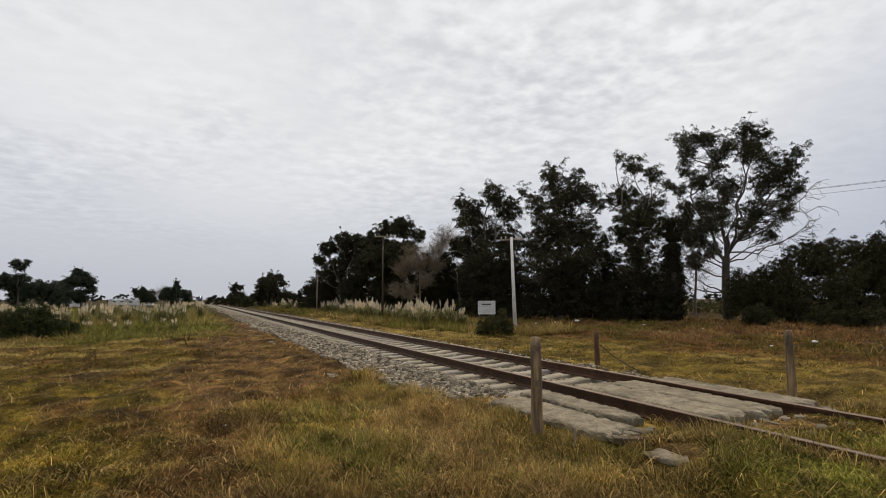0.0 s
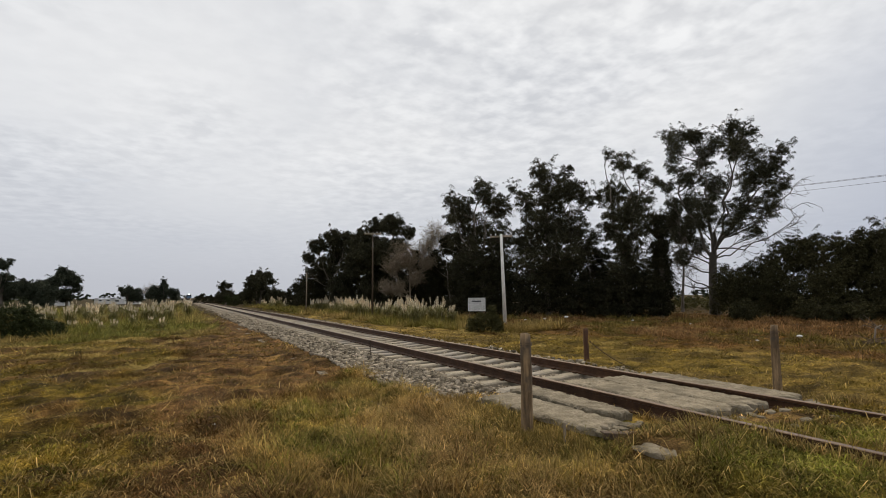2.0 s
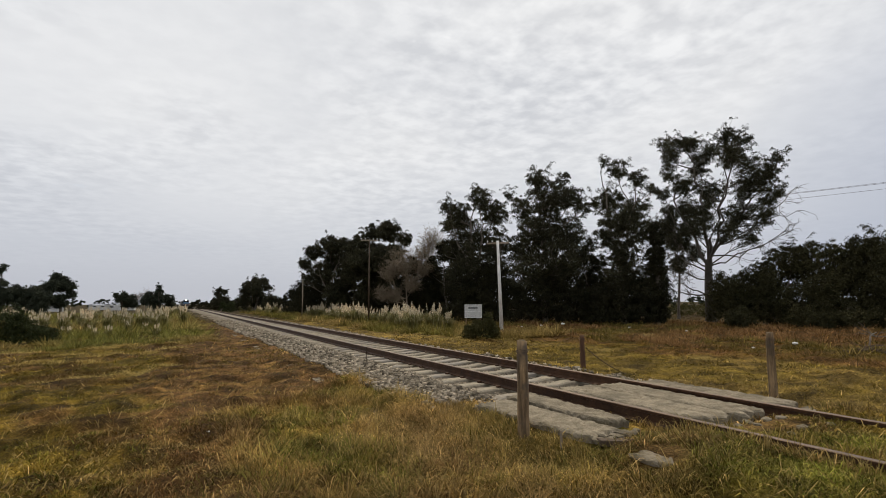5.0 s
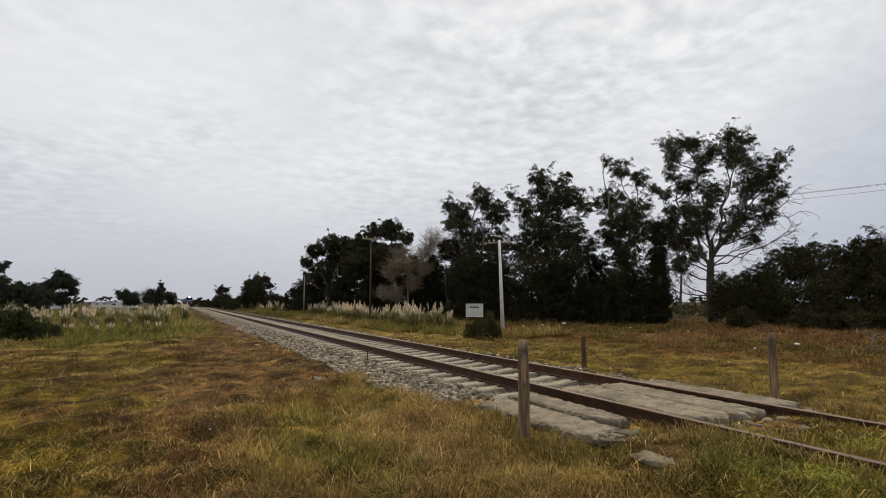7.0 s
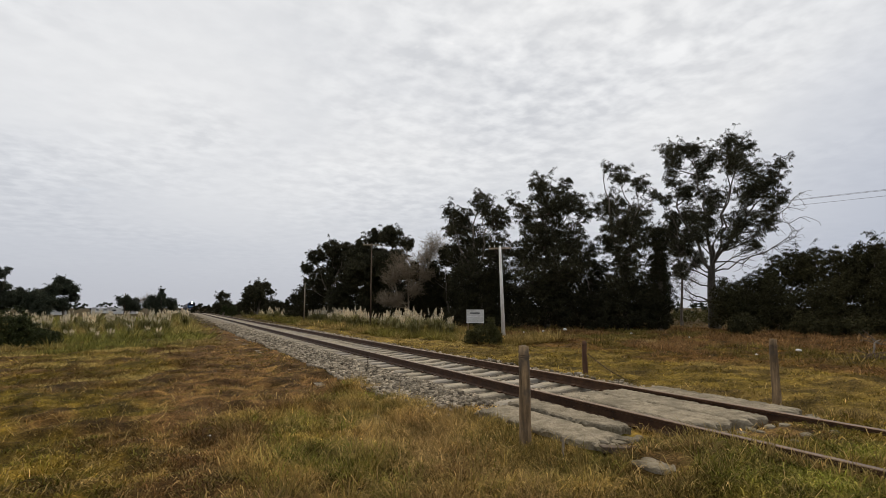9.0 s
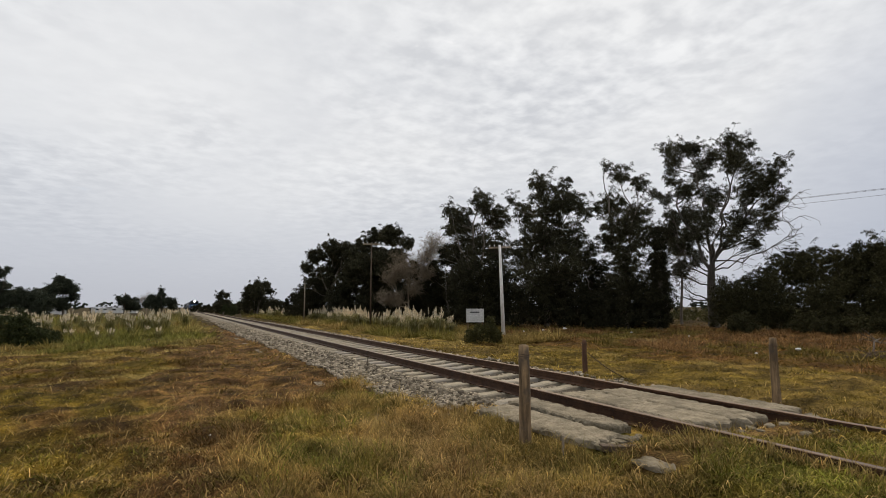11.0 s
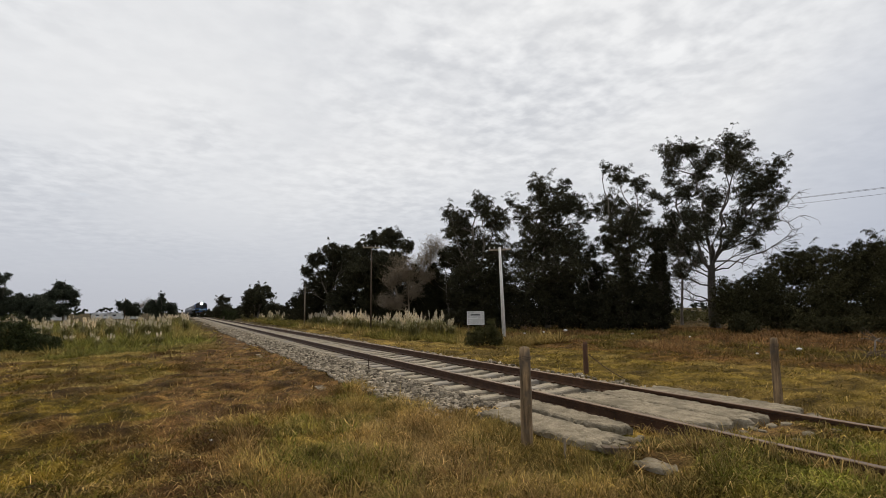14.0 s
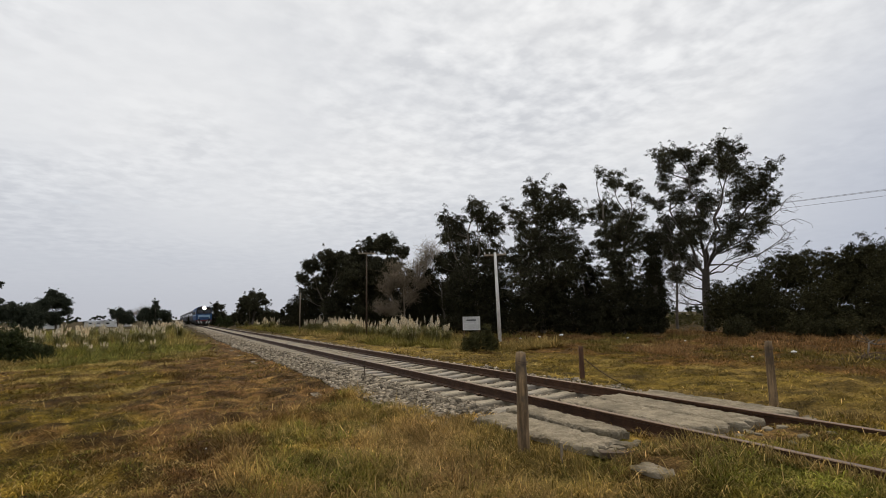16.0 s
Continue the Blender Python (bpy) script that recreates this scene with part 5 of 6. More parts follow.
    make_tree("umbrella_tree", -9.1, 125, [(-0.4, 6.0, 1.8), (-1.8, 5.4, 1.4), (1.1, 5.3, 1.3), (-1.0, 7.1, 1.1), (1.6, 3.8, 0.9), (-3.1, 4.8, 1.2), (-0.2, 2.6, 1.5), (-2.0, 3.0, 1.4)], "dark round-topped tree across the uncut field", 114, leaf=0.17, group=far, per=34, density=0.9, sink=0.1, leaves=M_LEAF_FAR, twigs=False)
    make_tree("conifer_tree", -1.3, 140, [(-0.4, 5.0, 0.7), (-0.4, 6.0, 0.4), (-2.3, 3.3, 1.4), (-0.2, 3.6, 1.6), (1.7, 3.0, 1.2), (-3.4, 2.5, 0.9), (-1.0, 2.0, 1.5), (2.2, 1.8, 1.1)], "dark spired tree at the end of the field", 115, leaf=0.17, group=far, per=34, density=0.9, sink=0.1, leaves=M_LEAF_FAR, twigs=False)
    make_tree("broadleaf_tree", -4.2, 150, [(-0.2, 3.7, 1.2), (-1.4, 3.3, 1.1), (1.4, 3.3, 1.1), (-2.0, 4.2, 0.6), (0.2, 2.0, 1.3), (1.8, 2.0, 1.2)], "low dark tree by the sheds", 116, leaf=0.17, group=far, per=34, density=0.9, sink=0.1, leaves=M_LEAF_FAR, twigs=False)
    rng = np.random.default_rng(77)
    # undergrowth that closes the row of eucalypts below, its shade held in the leaf colour
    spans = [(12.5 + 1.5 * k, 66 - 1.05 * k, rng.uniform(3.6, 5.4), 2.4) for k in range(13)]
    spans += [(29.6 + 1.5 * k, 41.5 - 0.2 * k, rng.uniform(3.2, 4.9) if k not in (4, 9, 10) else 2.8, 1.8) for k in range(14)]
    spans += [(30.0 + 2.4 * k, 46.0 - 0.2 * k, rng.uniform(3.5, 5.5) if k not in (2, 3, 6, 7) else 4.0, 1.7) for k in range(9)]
    make_thicket("undergrowth_thicket", spans, "dense undergrowth below the eucalyptus row, near-black with shade put into its leaves", 201, 0.15, fill=20, each=66)
    spans = [(10.2 + 0.9 * k, 84 - 3 * k, 3.0 + 0.7 * k, 2.0) for k in range(4)] + [(2.0 + 0.8 * k, 150 - 6 * k, rng.uniform(2.0, 3.0), 2.4) for k in range(10)]
    make_thicket("trackside_thicket", spans, "dark thicket beside the far track", 202, 0.24, fill=16, each=52)
    # dense wood at the end of the meadow
    spans = [(56.0 + 1.35 * k, 43 - 0.5 * k, rng.uniform(1.8, 3.9), rng.uniform(1.1, 2.0)) for k in range(16)]
    spans += [(rng.uniform(56, 76), rng.uniform(35.5, 39), rng.uniform(0.6, 1.6), rng.uniform(0.5, 1.1)) for k in range(12)]
    make_thicket("dense_wood", spans, "dense dark undergrowth closing the end of the meadow", 203, 0.11, M_LEAF_WOOD, fill=44, category="wood", each=70)
    wood = [(56.9, 46, 3.7, 1.0), (58.6, 44, 4.0, 1.1), (60.2, 45, 5.0, 1.1), (61.6, 43, 5.8, 1.1), (63.3, 44, 5.9, 1.0), (64.9, 42, 5.3, 1.2), (66.2, 43, 5.4, 1.0), (67.6, 40, 6.1, 1.3), (69.6, 40, 5.9, 1.4), (72.0, 40, 5.6, 1.4), (75.0, 40, 5.4, 1.5)]
    for k, (h, d, top, r) in enumerate(wood):
        g = np.random.default_rng(400 + k)
        lobes = [(g.normal(0, 0.2), top - 0.35 * r, 0.5 * r), (-0.6 * r, top - 0.8 * r, 0.62 * r), (0.65 * r, top - 0.7 * r, 0.6 * r), (g.normal(0, 0.3), top - 1.5 * r, r), (0.8 * r, top - 2.0 * r, 0.8 * r), (-0.8 * r, top - 2.1 * r, 0.8 * r)]
        make_tree("broadleaf_tree", h, d, lobes, "dark crowded tree of the wood beyond the meadow", 420 + k, density=0.75, trunk=0.11, leaves=M_LEAF_WOOD, per=50, group="trees of the wood", twigs=False)
    spans = [(-30 + 1.6 * k + rng.normal(0, 0.3), 420 + rng.uniform(-40, 60), rng.uniform(3, 6.5), rng.uniform(5, 9)) for k in range(82)]
    spans += [(46 + 1.3 * k, 150 + rng.uniform(-15, 20), rng.uniform(2.0, 4.2), rng.uniform(2.0, 3.5)) for k in range(12)]
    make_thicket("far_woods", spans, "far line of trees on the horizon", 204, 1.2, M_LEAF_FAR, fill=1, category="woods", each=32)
    spans = [(49.5 + 0.9 * k, 64 + rng.uniform(-4, 4), rng.uniform(0.9, 1.7), 1.7) for k in range(9)]
    make_thicket("field_scrub", spans, "low olive scrub beyond the gap in the trees", 209, 0.12, M_SHRUB_OLIVE, fill=30, each=50, clump=0.8, category="scrub")
    spans = [(-12.4, 30.2, 1.75, 0.8), (-13.4, 29.8, 1.5, 0.9), (-11.4, 30.0, 1.15, 0.8), (-10.2, 30.6, 0.75, 0.8), (-14.6, 30.0, 1.2, 0.9)]
    make_thicket("dark_shrub", [(4.3, 95, 1.9, 0.55)], "small dark pointed bush beside the far track", 207, 0.14, M_SHRUB, clump=0.7, fill=40, kind="thing", category="shrub")
    make_thicket("dark_shrub", [(5.1, 88, 2.2, 0.75)], "dark bush in front of the far pampas grass", 208, 0.14, M_SHRUB, clump=0.7, fill=40, kind="thing", category="shrub")
    make_thicket("dark_shrub", spans, "dark green shrub in the rank grass", 205, 0.08, M_SHRUB, clump=0.6, each=44, fill=90, kind="thing", category="shrub")
    make_thicket("dark_shrub", [(32.6, 22.8, 1.25, 0.26), (32.0, 23.0, 0.8, 0.35), (31.2, 23.4, 0.85, 0.32), (30.6, 23.4, 0.6, 0.4), (33.1, 22.9, 0.6, 0.3)], "dark green shrub beside the notice board", 206, 0.065, M_SHRUB_OLIVE, each=36, clump=0.42, fill=60, kind="thing", category="shrub")


# ---- pampas grass ----
def pampas_plant(seed, plumes, height):
    rng = np.random.default_rng(seed)
    plant = thing("pampas_grass", pose(0, 0, 0), "clump of pampas grass with pale feathery plumes", "pampas grass", "pampas grass along the track")
    n = 150
    a = rng.uniform(0, 6.283, n)
    h = rng.uniform(0.6, 1.0, n) * height * 0.72
    out = rng.uniform(0.15, 0.85, n) * height * 0.55
    w = rng.uniform(0.016, 0.034, n)
    d = np.stack([np.cos(a), np.sin(a)], -1)
    s = np.stack([-np.sin(a), np.cos(a)], -1)
    root = rng.normal(0, 0.14, (n, 2))
    v = np.zeros((n, 7, 3))
    for k, (f, z, ww) in enumerate(((0.0, 0.0, 1.0), (0.35, 0.75, 0.9), (0.75, 1.0, 0.6))):
        v[:, 2 * k, :2] = root + d * (out * f)[:, None] - s * (w * ww)[:, None]
        v[:, 2 * k + 1, :2] = root + d * (out * f)[:, None] + s * (w * ww)[:, None]
        v[:, 2 * k, 2] = v[:, 2 * k + 1, 2] = h * z
    v[:, 6, :2] = root + d * (out * 1.15)[:, None]
    v[:, 6, 2] = h * rng.uniform(0.55, 0.95, n)
    k = np.arange(n)[:, None] * 7
    t = np.stack([k, k + 1, k + 3, k, k + 3, k + 2, k + 2, k + 3, k + 5, k + 2, k + 5, k + 4, k + 4, k + 5, k + 6], -1).reshape(-1, 3)
    part("leaves", tri_mesh("leaves", v.reshape(-1, 3), t, M_PAMPAS_LEAF), None, plant, "arching dry-green leaves")
    for _ in range(plumes):
        a = rng.uniform(0, 6.283)
        tip = np.array([math.cos(a) * rng.uniform(0.05, 0.5), math.sin(a) * rng.uniform(0.05, 0.5), height * rng.uniform(0.82, 1.08)])
        foot = tip * np.array([0.4, 0.4, 0]) + np.array([0, 0, 0.2])
        axis = (tip - foot) / np.linalg.norm(tip - foot)
        ln = rng.uniform(0.34, 0.55)
        stalk = Tubes()
        stalk.add(np.stack([foot, tip - axis * ln * 0.5, tip]), [0.008, 0.007, 0.004], 4)
        m = 46
        q = rng.uniform(0, 1, m)
        girth = 0.075 * np.sin(math.pi * np.clip(q * 0.9 + 0.1, 0, 1)) ** 0.7
        c = tip[None] - axis[None] * ((1 - q) * ln)[:, None] + rng.normal(0, 0.45, (m, 3)) * girth[:, None]
        dd = axis[None] + rng.normal(0, 0.35, (m, 3))
        dd /= np.linalg.norm(dd, axis=1)[:, None]
        ss = np.cross(dd, rng.normal(0, 1, (m, 3)))
        ss /= np.linalg.norm(ss, axis=1)[:, None]
        fl = rng.uniform(0.07, 0.15, m)[:, None]
        vv = np.stack([c - dd * fl * 0.5, c + ss * 0.02, c + dd * fl * 0.5, c - ss * 0.02], 1).reshape(-1, 3)
        kk = np.arange(m)[:, None] * 4
        tt = np.stack([kk, kk + 1, kk + 2, kk, kk + 2, kk + 3], -1).reshape(-1, 3)
        V = np.concatenate([np.concatenate(stalk.v), vv])
        T = np.concatenate([np.concatenate(stalk.t), tt + stalk.n])
        part("plume", tri_mesh("plume", V, T, M_PLUME), None, plant, "pale cream feathery plume")
    return plant


def make_pampas():
    rng = np.random.default_rng(55)
    kinds = [pampas_plant(301, 8, 1.75), pampas_plant(302, 10, 1.6), pampas_plant(303, 6, 1.9)]
    spots = []
    # belt beyond the track
    for k in range(58):
        y = 25.6 + 34 * (k / 58) + rng.normal(0, 0.5)
        x = 13.3 + 0.25 * math.sin(y * 0.4) + rng.normal(0, 0.5) + 0.03 * (y - 24)
        spots.append((x, y, 1.0))
    for _ in range(26):
        spots.append((13.0 + rng.normal(0, 0.9), rng.uniform(72, 140), 1.0))
    # belt across the left field
    for _ in range(128):
        y = 38 + 62 * rng.uniform(0, 1) ** 1.1
        spots.append((rng.uniform(-0.42 * y - 2, 1.6 - 0.01 * y), y, 0.95))
    for _ in range(14):
        spots.append((rng.uniform(-10, 0.0), rng.uniform(31, 38), 0.5))
    for i, (x, y, s) in enumerate(spots):
        m = Matrix.Translation((x, y, float(terrain(x, y)) - 0.03)) @ Matrix.Rotation(rng.uniform(0, 6.28), 4, "Z") @ Matrix.Scale(s * rng.uniform(0.66, 0.88), 4)
        if i < 3:
            kinds[i].matrix_basis = m
        else:
            src = kinds[i % 3]
            ob = copy_thing(src, m)
            ob.matrix_basis = m


# ---- sheds, litter, cables ----
def make_shed(x, y, w, d, h, rise, turn, label):
    shed = thing("shed", pose(x, y, float(terrain(x, y)), 0, 0, turn), label, "shed", "farm sheds across the field")
    bm = bmesh.new()
    prism(bm, [(-w / 2, 0), (w / 2, 0), (w / 2, h), (-w / 2, h)], -d / 2, d / 2)
    part("wall", bm, M_WHITE, shed)
    bm = bmesh.new()
    e = 0.25
    prism(bm, [(-w / 2 - e, h - 0.02), (0, h + rise), (w / 2 + e, h - 0.02), (w / 2 + e, h + 0.1), (0, h + rise + 0.12), (-w / 2 - e, h + 0.1)], -d / 2 - e, d / 2 + e)
    part("roof", bm, M_TILE_ROOF, shed)
    for k in (-0.28, 0.1):
        bm = bmesh.new()
        box(bm, k * w, -d / 2 - 0.04, 0.9, k * w + 0.9, -d / 2 + 0.02, h - 0.4)
        part("window", bm, M_GLASS, shed)


def make_small_things():
    make_shed(-27.5, 160, 5, 4, 2.2, 0.5, 10, "small white shed below dark trees")
    make_shed(-21.8, 200, 5.5, 5, 1.6, 0.5, 4, "low white farm shed with a grey roof")
    make_shed(-15.5, 185, 6.5, 5, 1.7, 0.45, 2, "long white farm shed with a grey roof")
    make_shed(-12.5, 178, 4, 4, 2.6, 0.5, -5, "small white farm shed with a grey roof")
    rng = np.random.default_rng(61)
    for x, y, r, label in ((18.6, 10.03, 0.13, "crumpled white sack lying in dry grass"), (21.9, 25.59, 0.20, "white plastic bag lying before the trees"), (19.4, 24.6, 0.12, "scrap of white litter in the scrub"), (23.2, 21.4, 0.11, "scrap of white litter in the scrub"), (22.2, 16.9, 0.08, "scrap of white litter in the scrub"), (16.4, 10.1, 0.07, "scrap of white litter in the scrub"), (0.45, 7.35, 0.028, "scrap of white paper on brown thatch"), (0.75, 5.25, 0.025, "scrap of white paper on the turf"), (18.0, 24.6, 0.1, "scrap of white litter in the scrub")):
        bm = bmesh.new()
        r *= 0.65
        bmesh.ops.create_icosphere(bm, subdivisions=2, radius=r)
        for v in bm.verts:
            v.co *= 1 + 0.35 * noise.noise(v.co * (2.5 / r) + Vector((x, y, 0)))
            v.co.z *= 0.5
        ob = part("litter", bm, M_WHITE)
        ob.matrix_basis = pose(x, y, float(terrain(x, y)) + r * 0.5 + (0.16 if x > 15 else 0.0), 0, 0, rng.uniform(0, 360))
        tagged(ob, label, "litter")
    # fallen branch in the scrub
    tubes = Tubes()
    tubes.add(bent((0, 0, 0.05), (1.6, 0.4, 0.45), rng, 0.05, 7), np.linspace(0.035, 0.012, 7), 6)
    for _ in range(6):
        tubes.add(bent((0.8 + rng.uniform(0, 0.5), 0.2, 0.35), (rng.uniform(0.5, 2.0), rng.uniform(-0.5, 0.9), rng.uniform(0.3, 0.9)), rng, 0.06, 4), [0.02, 0.016, 0.012, 0.008], 5)
    ob = new("fallen_branch", tubes.mesh("fallen_branch", M_BARK))
    ob.matrix_basis = pose(22.5, 9.6, float(terrain(22.5, 9.6)))
    tagged(ob, "bare grey fallen branch in the scrub", "branch")
    heap = Tubes()
    for _ in range(40):
        p = np.array([rng.normal(0, 0.25), rng.normal(0, 0.2), abs(rng.normal(0.08, 0.05))])
        heap.add(bent(p, p + np.array([rng.normal(0, 0.4), rng.normal(0, 0.3), rng.uniform(-0.05, 0.2)]), rng, 0.08, 5), np.linspace(0.018, 0.006, 5), 4)
    ob = new("brush_pile", heap.mesh("brush_pile", M_WOOD_DARK))
    ob.matrix_basis = pose(19.6, 8.35, float(terrain(19.6, 8.35)))
    tagged(ob, "dark heap of cut brushwood in the scrub", "brushwood")
    # cables that cross behind the lone eucalyptus
    for k, (dz, dy) in enumerate(((0.0, 0.0), (-0.5, 0.5), (-0.25, -0.8))):
        cu = bpy.data.curves.new("power_cable", "CURVE")
        cu.dimensions, cu.bevel_depth, cu.bevel_resolution = "3D", 0.014, 1
        sp = cu.splines.new("POLY")
        a, b = Vector((54 + dy, 30 + dy, 12.4 + dz)), Vector((70, -22 + dy, 13.6 + dz))
        sp.points.add(20)
        for i in range(21):
            p = a.lerp(b, i / 20) - Vector((0, 0, 0.7 * math.sin(math.pi * i / 20)))
            sp.points[i].co = (*p, 1)
        cu.materials.append(M_WIRE)
        tagged(new("power_cable", cu), "thin dark overhead power cable", "cable", "overhead cables")


# ---- train ----
def wheelset(name, parent, y, r=0.46):
    bm = bmesh.new()
    for s in (-1, 1):
        rod(bm, (s * 0.70, 0, 0), (s * 0.82, 0, 0), r, r, 20)
        rod(bm, (s * 0.66, 0, 0), (s * 0.71, 0, 0), r + 0.03, r + 0.03, 20)
    rod(bm, (-0.8, 0, 0), (0.8, 0, 0), 0.08, 0.08, 10)
    ob = part(name, bm, M_UNDER, parent)
    ob.matrix_basis = pose(0, y, RAIL_TOP + r)


def bogie(parent, y):
    bm = bmesh.new()
    for s in (-1, 1):
        box(bm, s * 1.0 - 0.08, y - 1.7, RAIL_TOP + 0.35, s * 1.0 + 0.08, y + 1.7, RAIL_TOP + 0.75, 0.03)
    box(bm, -1.0, y - 0.3, RAIL_TOP + 0.4, 1.0, y + 0.3, RAIL_TOP + 0.8, 0.03)
    truck = part("bogie_frame", bm, M_UNDER, parent)
    for d in (-1.25, 1.25):
        wheelset("wheelset", truck, y + d)


def make_locomotive():
    loco = thing("locomotive", pose(TRACK_X, 430, 0), "blue diesel locomotive with a pale band and lit headlamp", "locomotive", "passenger train")
    R = RAIL_TOP
    # front at y = 0, the body reaches back along +y
    bm = bmesh.new()
    prism(bm, [(-1.42, R + 1.0), (1.42, R + 1.0), (1.42, R + 2.7), (1.30, R + 3.35), (0.9, R + 3.62), (-0.9, R + 3.62), (-1.30, R + 3.35), (-1.42, R + 2.7)], 0.9, 16.5)
    bmesh.ops.bevel(bm, geom=list(bm.edges), offset=0.04, segments=1, affect="EDGES")
    part("body", bm, M_BLUE, loco, "blue painted body")
    bm = bmesh.new()
    prism(bm, [(-1.36, R + 1.0), (1.36, R + 1.0), (1.36, R + 2.25), (-1.36, R + 2.25)], 0.0, 0.9)
    bmesh.ops.bevel(bm, geom=list(bm.edges), offset=0.08, segments=2, affect="EDGES")
    part("nose", bm, M_BLUE, loco, "blue nose below the windscreens")
    bm = bmesh.new()
    box(bm, -1.05, -0.03, R + 1.62, 1.05, -0.004, R + 2.02, 0.008)
    part("front_band", bm, M_PALEBLUE, loco, "pale blue band across the nose")
    for s in (-1, 1):
        bm = bmesh.new()
        box(bm, s * 1.434 - 0.012, 1.2, R + 1.86, s * 1.434 + 0.012, 16.3, R + 2.0, 0.004)
        part("side_band", bm, M_PALEBLUE, loco, "pale blue band along the side")
        bm = bmesh.new()
        box(bm, s * 0.62 - 0.48, 0.842, R + 2.38, s * 0.62 + 0.48, 0.858, R + 3.02, 0.006)
        part("windscreen", bm, M_GLASS, loco, "dark windscreen")
        bm = bmesh.new()
        box(bm, s * 1.434 - 0.012, 1.3, R + 2.2, s * 1.434 + 0.012, 2.3, R + 2.75, 0.004)
        part("cab_window", bm, M_GLASS, loco, "dark cab side window")
        for k in range(5):
            bm = bmesh.new()
            box(bm, s * 1.432 - 0.012, 4 + 2.2 * k, R + 2.15, s * 1.432 + 0.012, 5.6 + 2.2 * k, R + 2.68, 0.004)
            part("grille", bm, M_UNDER, loco, "dark side grille")
        bm = bmesh.new()
        rod(bm, (s * 0.87, -0.45, R + 1.05), (s * 0.87, 0.0, R + 1.05), 0.10, 0.12, 12)
        rod(bm, (s * 0.87, -0.5, R + 1.05), (s * 0.87, -0.45, R + 1.05), 0.24, 0.24, 16)
        part("buffer", bm, M_UNDER, loco)
        bm = bmesh.new()
        rod(bm, (s * 0.98, -0.02, R + 1.45), (s * 0.98, 0.02, R + 1.45), 0.09, 0.09, 14)
        part("marker_lamp", bm, M_WHITE, loco)
        # slanting white stripes of the apron
        for k in (0, 1):
            bm = bmesh.new()
            x = s * (0.35 + 0.45 * k)
            prism(bm, [(x - 0.09, R + 0.42), (x + 0.09, R + 0.42), (x + 0.09 + s * 0.28, R + 0.92), (x - 0.09 + s * 0.28, R + 0.92)], -0.085, -0.064)
            part("apron_stripe", bm, M_WHITE, loco, "white warning stripe")
    bm = bmesh.new()
    box(bm, -1.38, -0.06, R + 0.38, 1.38, 0.2, R + 1.0, 0.02)
    part("apron", bm, M_UNDER, loco, "dark front apron")
    bm = bmesh.new()
    box(bm, -1.38, -0.10, R + 0.93, 1.38, -0.062, R + 1.08, 0.01)
    part("buffer_beam", bm, M_RED, loco, "dull red buffer beam")
    # near-black plate over the upper cab front, behind the windscreens
    bm = bmesh.new()
    prism(bm, [(-1.34, R + 2.27), (1.34, R + 2.27), (1.36, R + 2.7), (1.25, R + 3.30), (0.86, R + 3.57), (-0.86, R + 3.57), (-1.25, R + 3.30), (-1.36, R + 2.7)], 0.862, 0.886)
    part("cab_front", bm, M_UNDER, loco, "dark cab front above the nose")
    bm = bmesh.new()
    rod(bm, (0, 0.62, R + 3.36), (0, 0.95, R + 3.36), 0.36, 0.36, 24)
    part("lamp_housing", bm, M_UNDER, loco)
    bm = bmesh.new()
    rod(bm, (0, 0.56, R + 3.36), (0, 0.615, R + 3.36), 0.29, 0.31, 24)
    part("headlamp", bm, M_LAMP, loco, "large lit round headlamp")
    bm = bmesh.new()
    box(bm, -1.3, 0.9, R + 0.75, 1.3, 16.4, R + 0.998, 0.02)
    box(bm, -1.1, 6.5, R + 0.3, 1.1, 10.5, R + 0.75, 0.08)
    part("underframe", bm, M_UNDER, loco)
    for y in (5.0, 9.0, 13.0):
        bm = bmesh.new()
        rod(bm, (0, y, R + 3.6), (0, y, R + 3.78), 0.55, 0.5, 16)
        part("roof_fan", bm, M_ROOF, loco)
    bogie(loco, 3.3)
    bogie(loco, 13.6)
    return loco


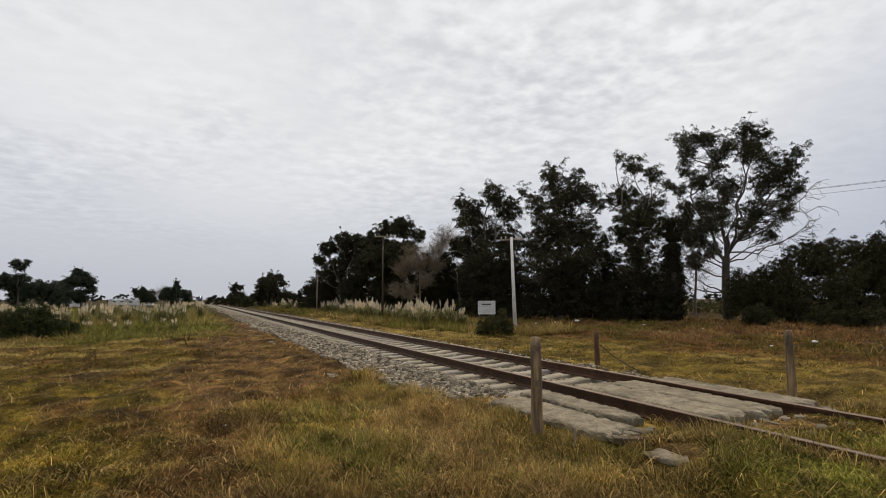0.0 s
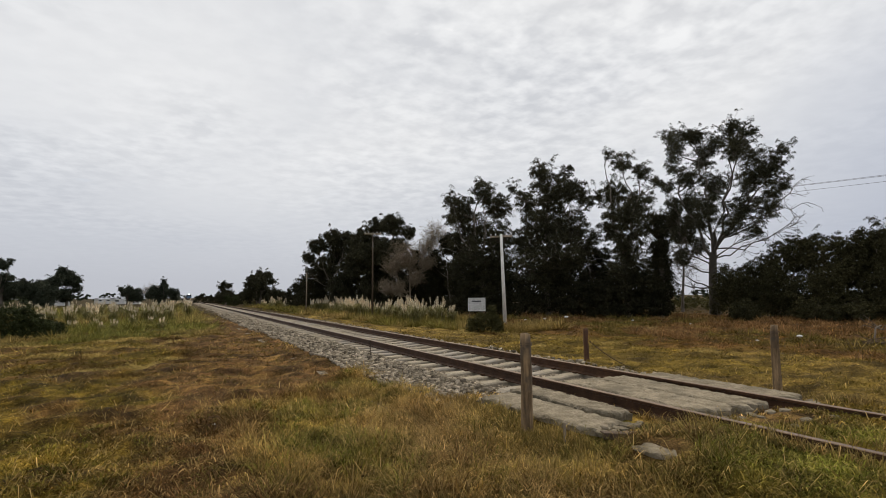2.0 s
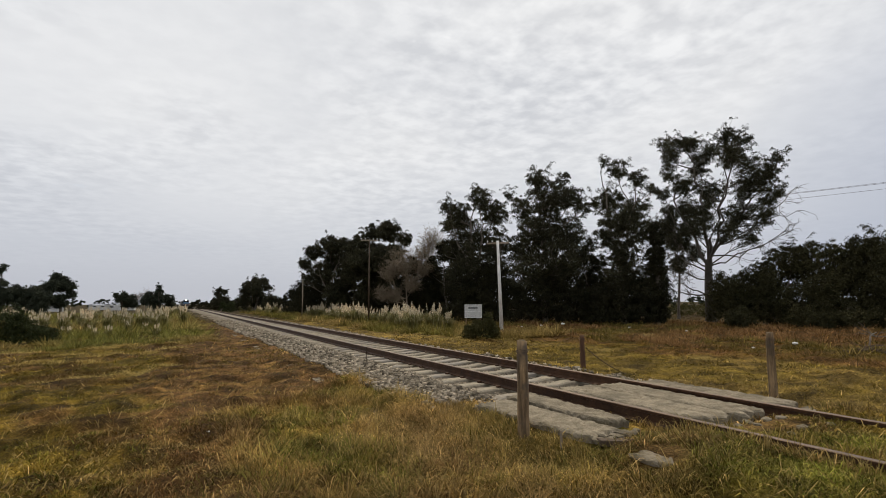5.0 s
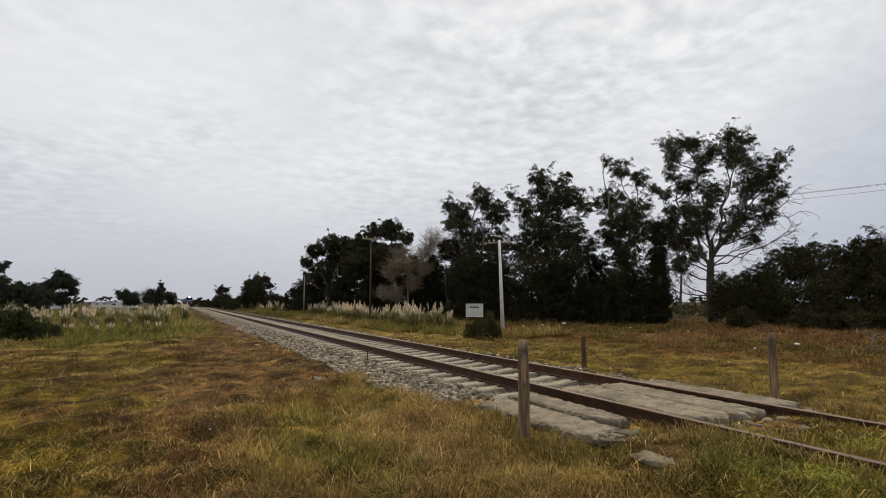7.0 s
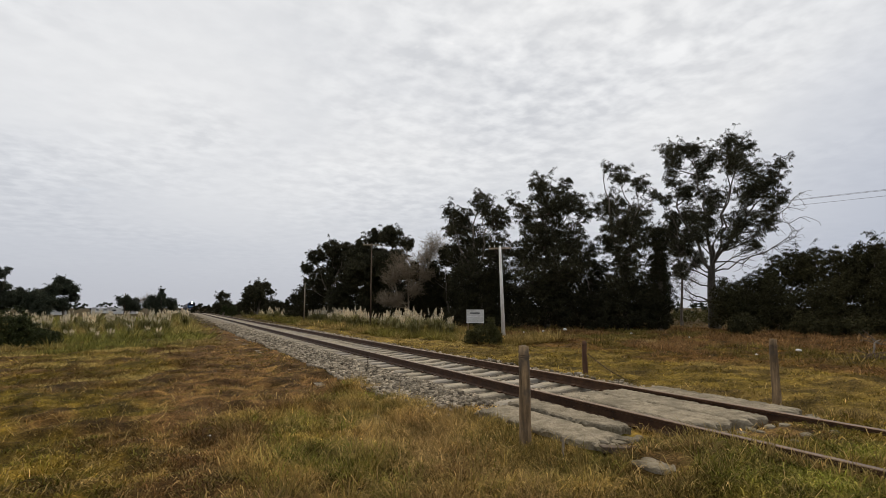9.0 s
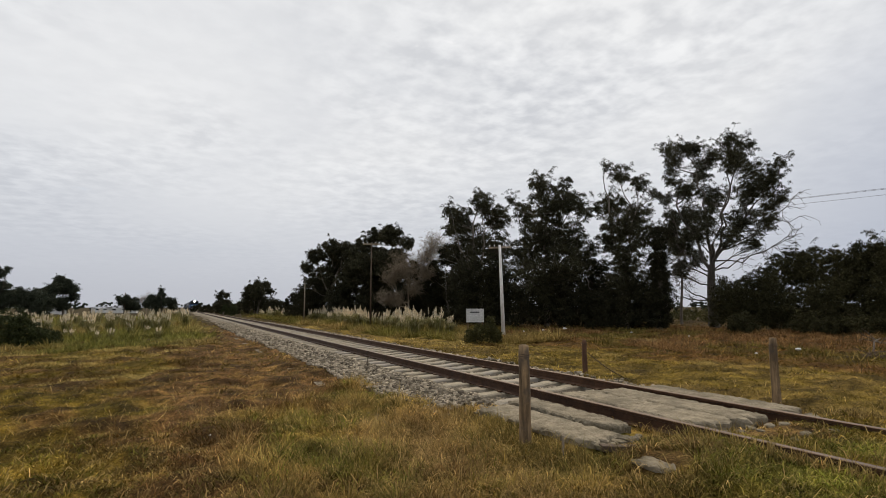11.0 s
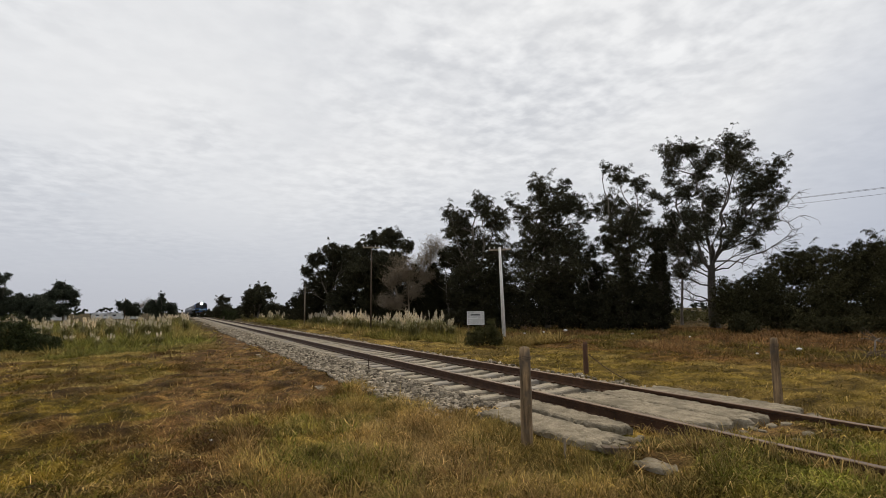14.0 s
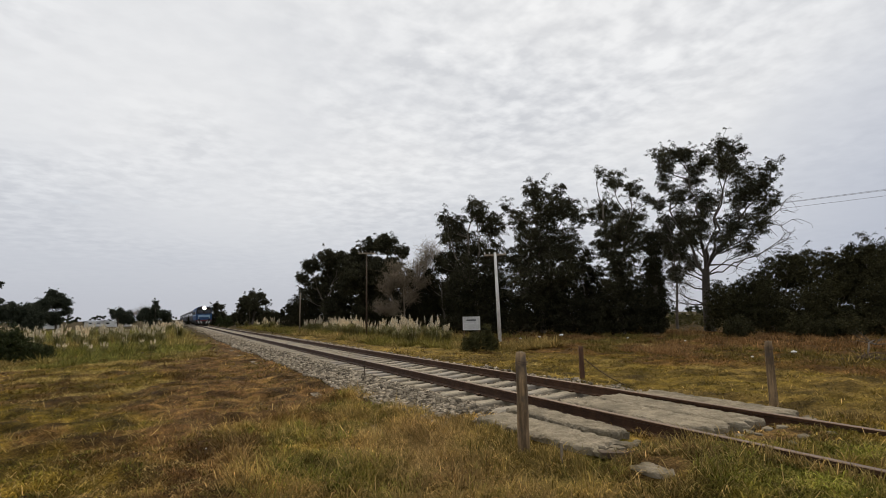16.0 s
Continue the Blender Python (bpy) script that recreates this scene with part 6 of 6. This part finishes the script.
def make_coach():
    coach = thing("coach", pose(TRACK_X, 447, 0), "slate-blue railway coach with a dark window row", "railway coach", "passenger train")
    R = RAIL_TOP
    bm = bmesh.new()
    prism(bm, [(-1.43, R + 0.95), (1.43, R + 0.95), (1.45, R + 2.0), (1.42, R + 2.85), (-1.42, R + 2.85), (-1.45, R + 2.0)], 0.4, 23.6)
    part("body", bm, M_COACH, coach)
    bm = bmesh.new()
    prism(bm, [(1.44, R + 2.852), (1.2, R + 3.3), (0.7, R + 3.55), (0, R + 3.64), (-0.7, R + 3.55), (-1.2, R + 3.3), (-1.44, R + 2.852)], 0.38, 23.62)
    part("roof", bm, M_ROOF, coach, "grey arched roof")
    for s in (-1, 1):
        for k in range(11):
            bm = bmesh.new()
            box(bm, s * 1.441 - 0.02, 2.2 + 1.85 * k, R + 1.95, s * 1.441 + 0.02, 3.5 + 1.85 * k, R + 2.62, 0.0)
            part("window", bm, M_GLASS, coach, "dark coach window")
    bm = bmesh.new()
    box(bm, -1.25, 0.5, R + 0.72, 1.25, 23.5, R + 0.948, 0.02)
    box(bm, -1.1, 9.0, R + 0.35, 1.1, 14.5, R + 0.72, 0.05)
    part("underframe", bm, M_UNDER, coach)
    bm = bmesh.new()
    box(bm, -0.7, -0.0, R + 1.0, 0.7, 0.4, R + 3.0, 0.03)
    part("gangway", bm, M_UNDER, coach)
    bogie(coach, 3.6)
    bogie(coach, 20.4)
    return coach


make_ground()
make_ballast()
make_posts_and_poles()
make_woods()
make_pampas()
make_small_things()
LOCO = make_locomotive()
COACHES = [make_coach()]
for k in range(1, 8):
    COACHES.append(copy_thing(COACHES[0], pose(TRACK_X, 447 + 24.0 * k, 0)))
make_near_grass()
make_field_grass()
make_cut_swaths()
make_crossing()
make_track()


def motions():
    """The train comes down the line at an even 19.8 m/s."""
    front = [(t, 426.3 - 19.8 * t) for t in (0.0, 4.0, 8.0, 12.0, 16.0)]
    walk(LOCO, [(t, pose(TRACK_X, y, 0)) for t, y in front])
    for k, coach in enumerate(COACHES):
        walk(coach, [(t, pose(TRACK_X, y + 17.0 + 24.0 * k, 0)) for t, y in front])


motions()
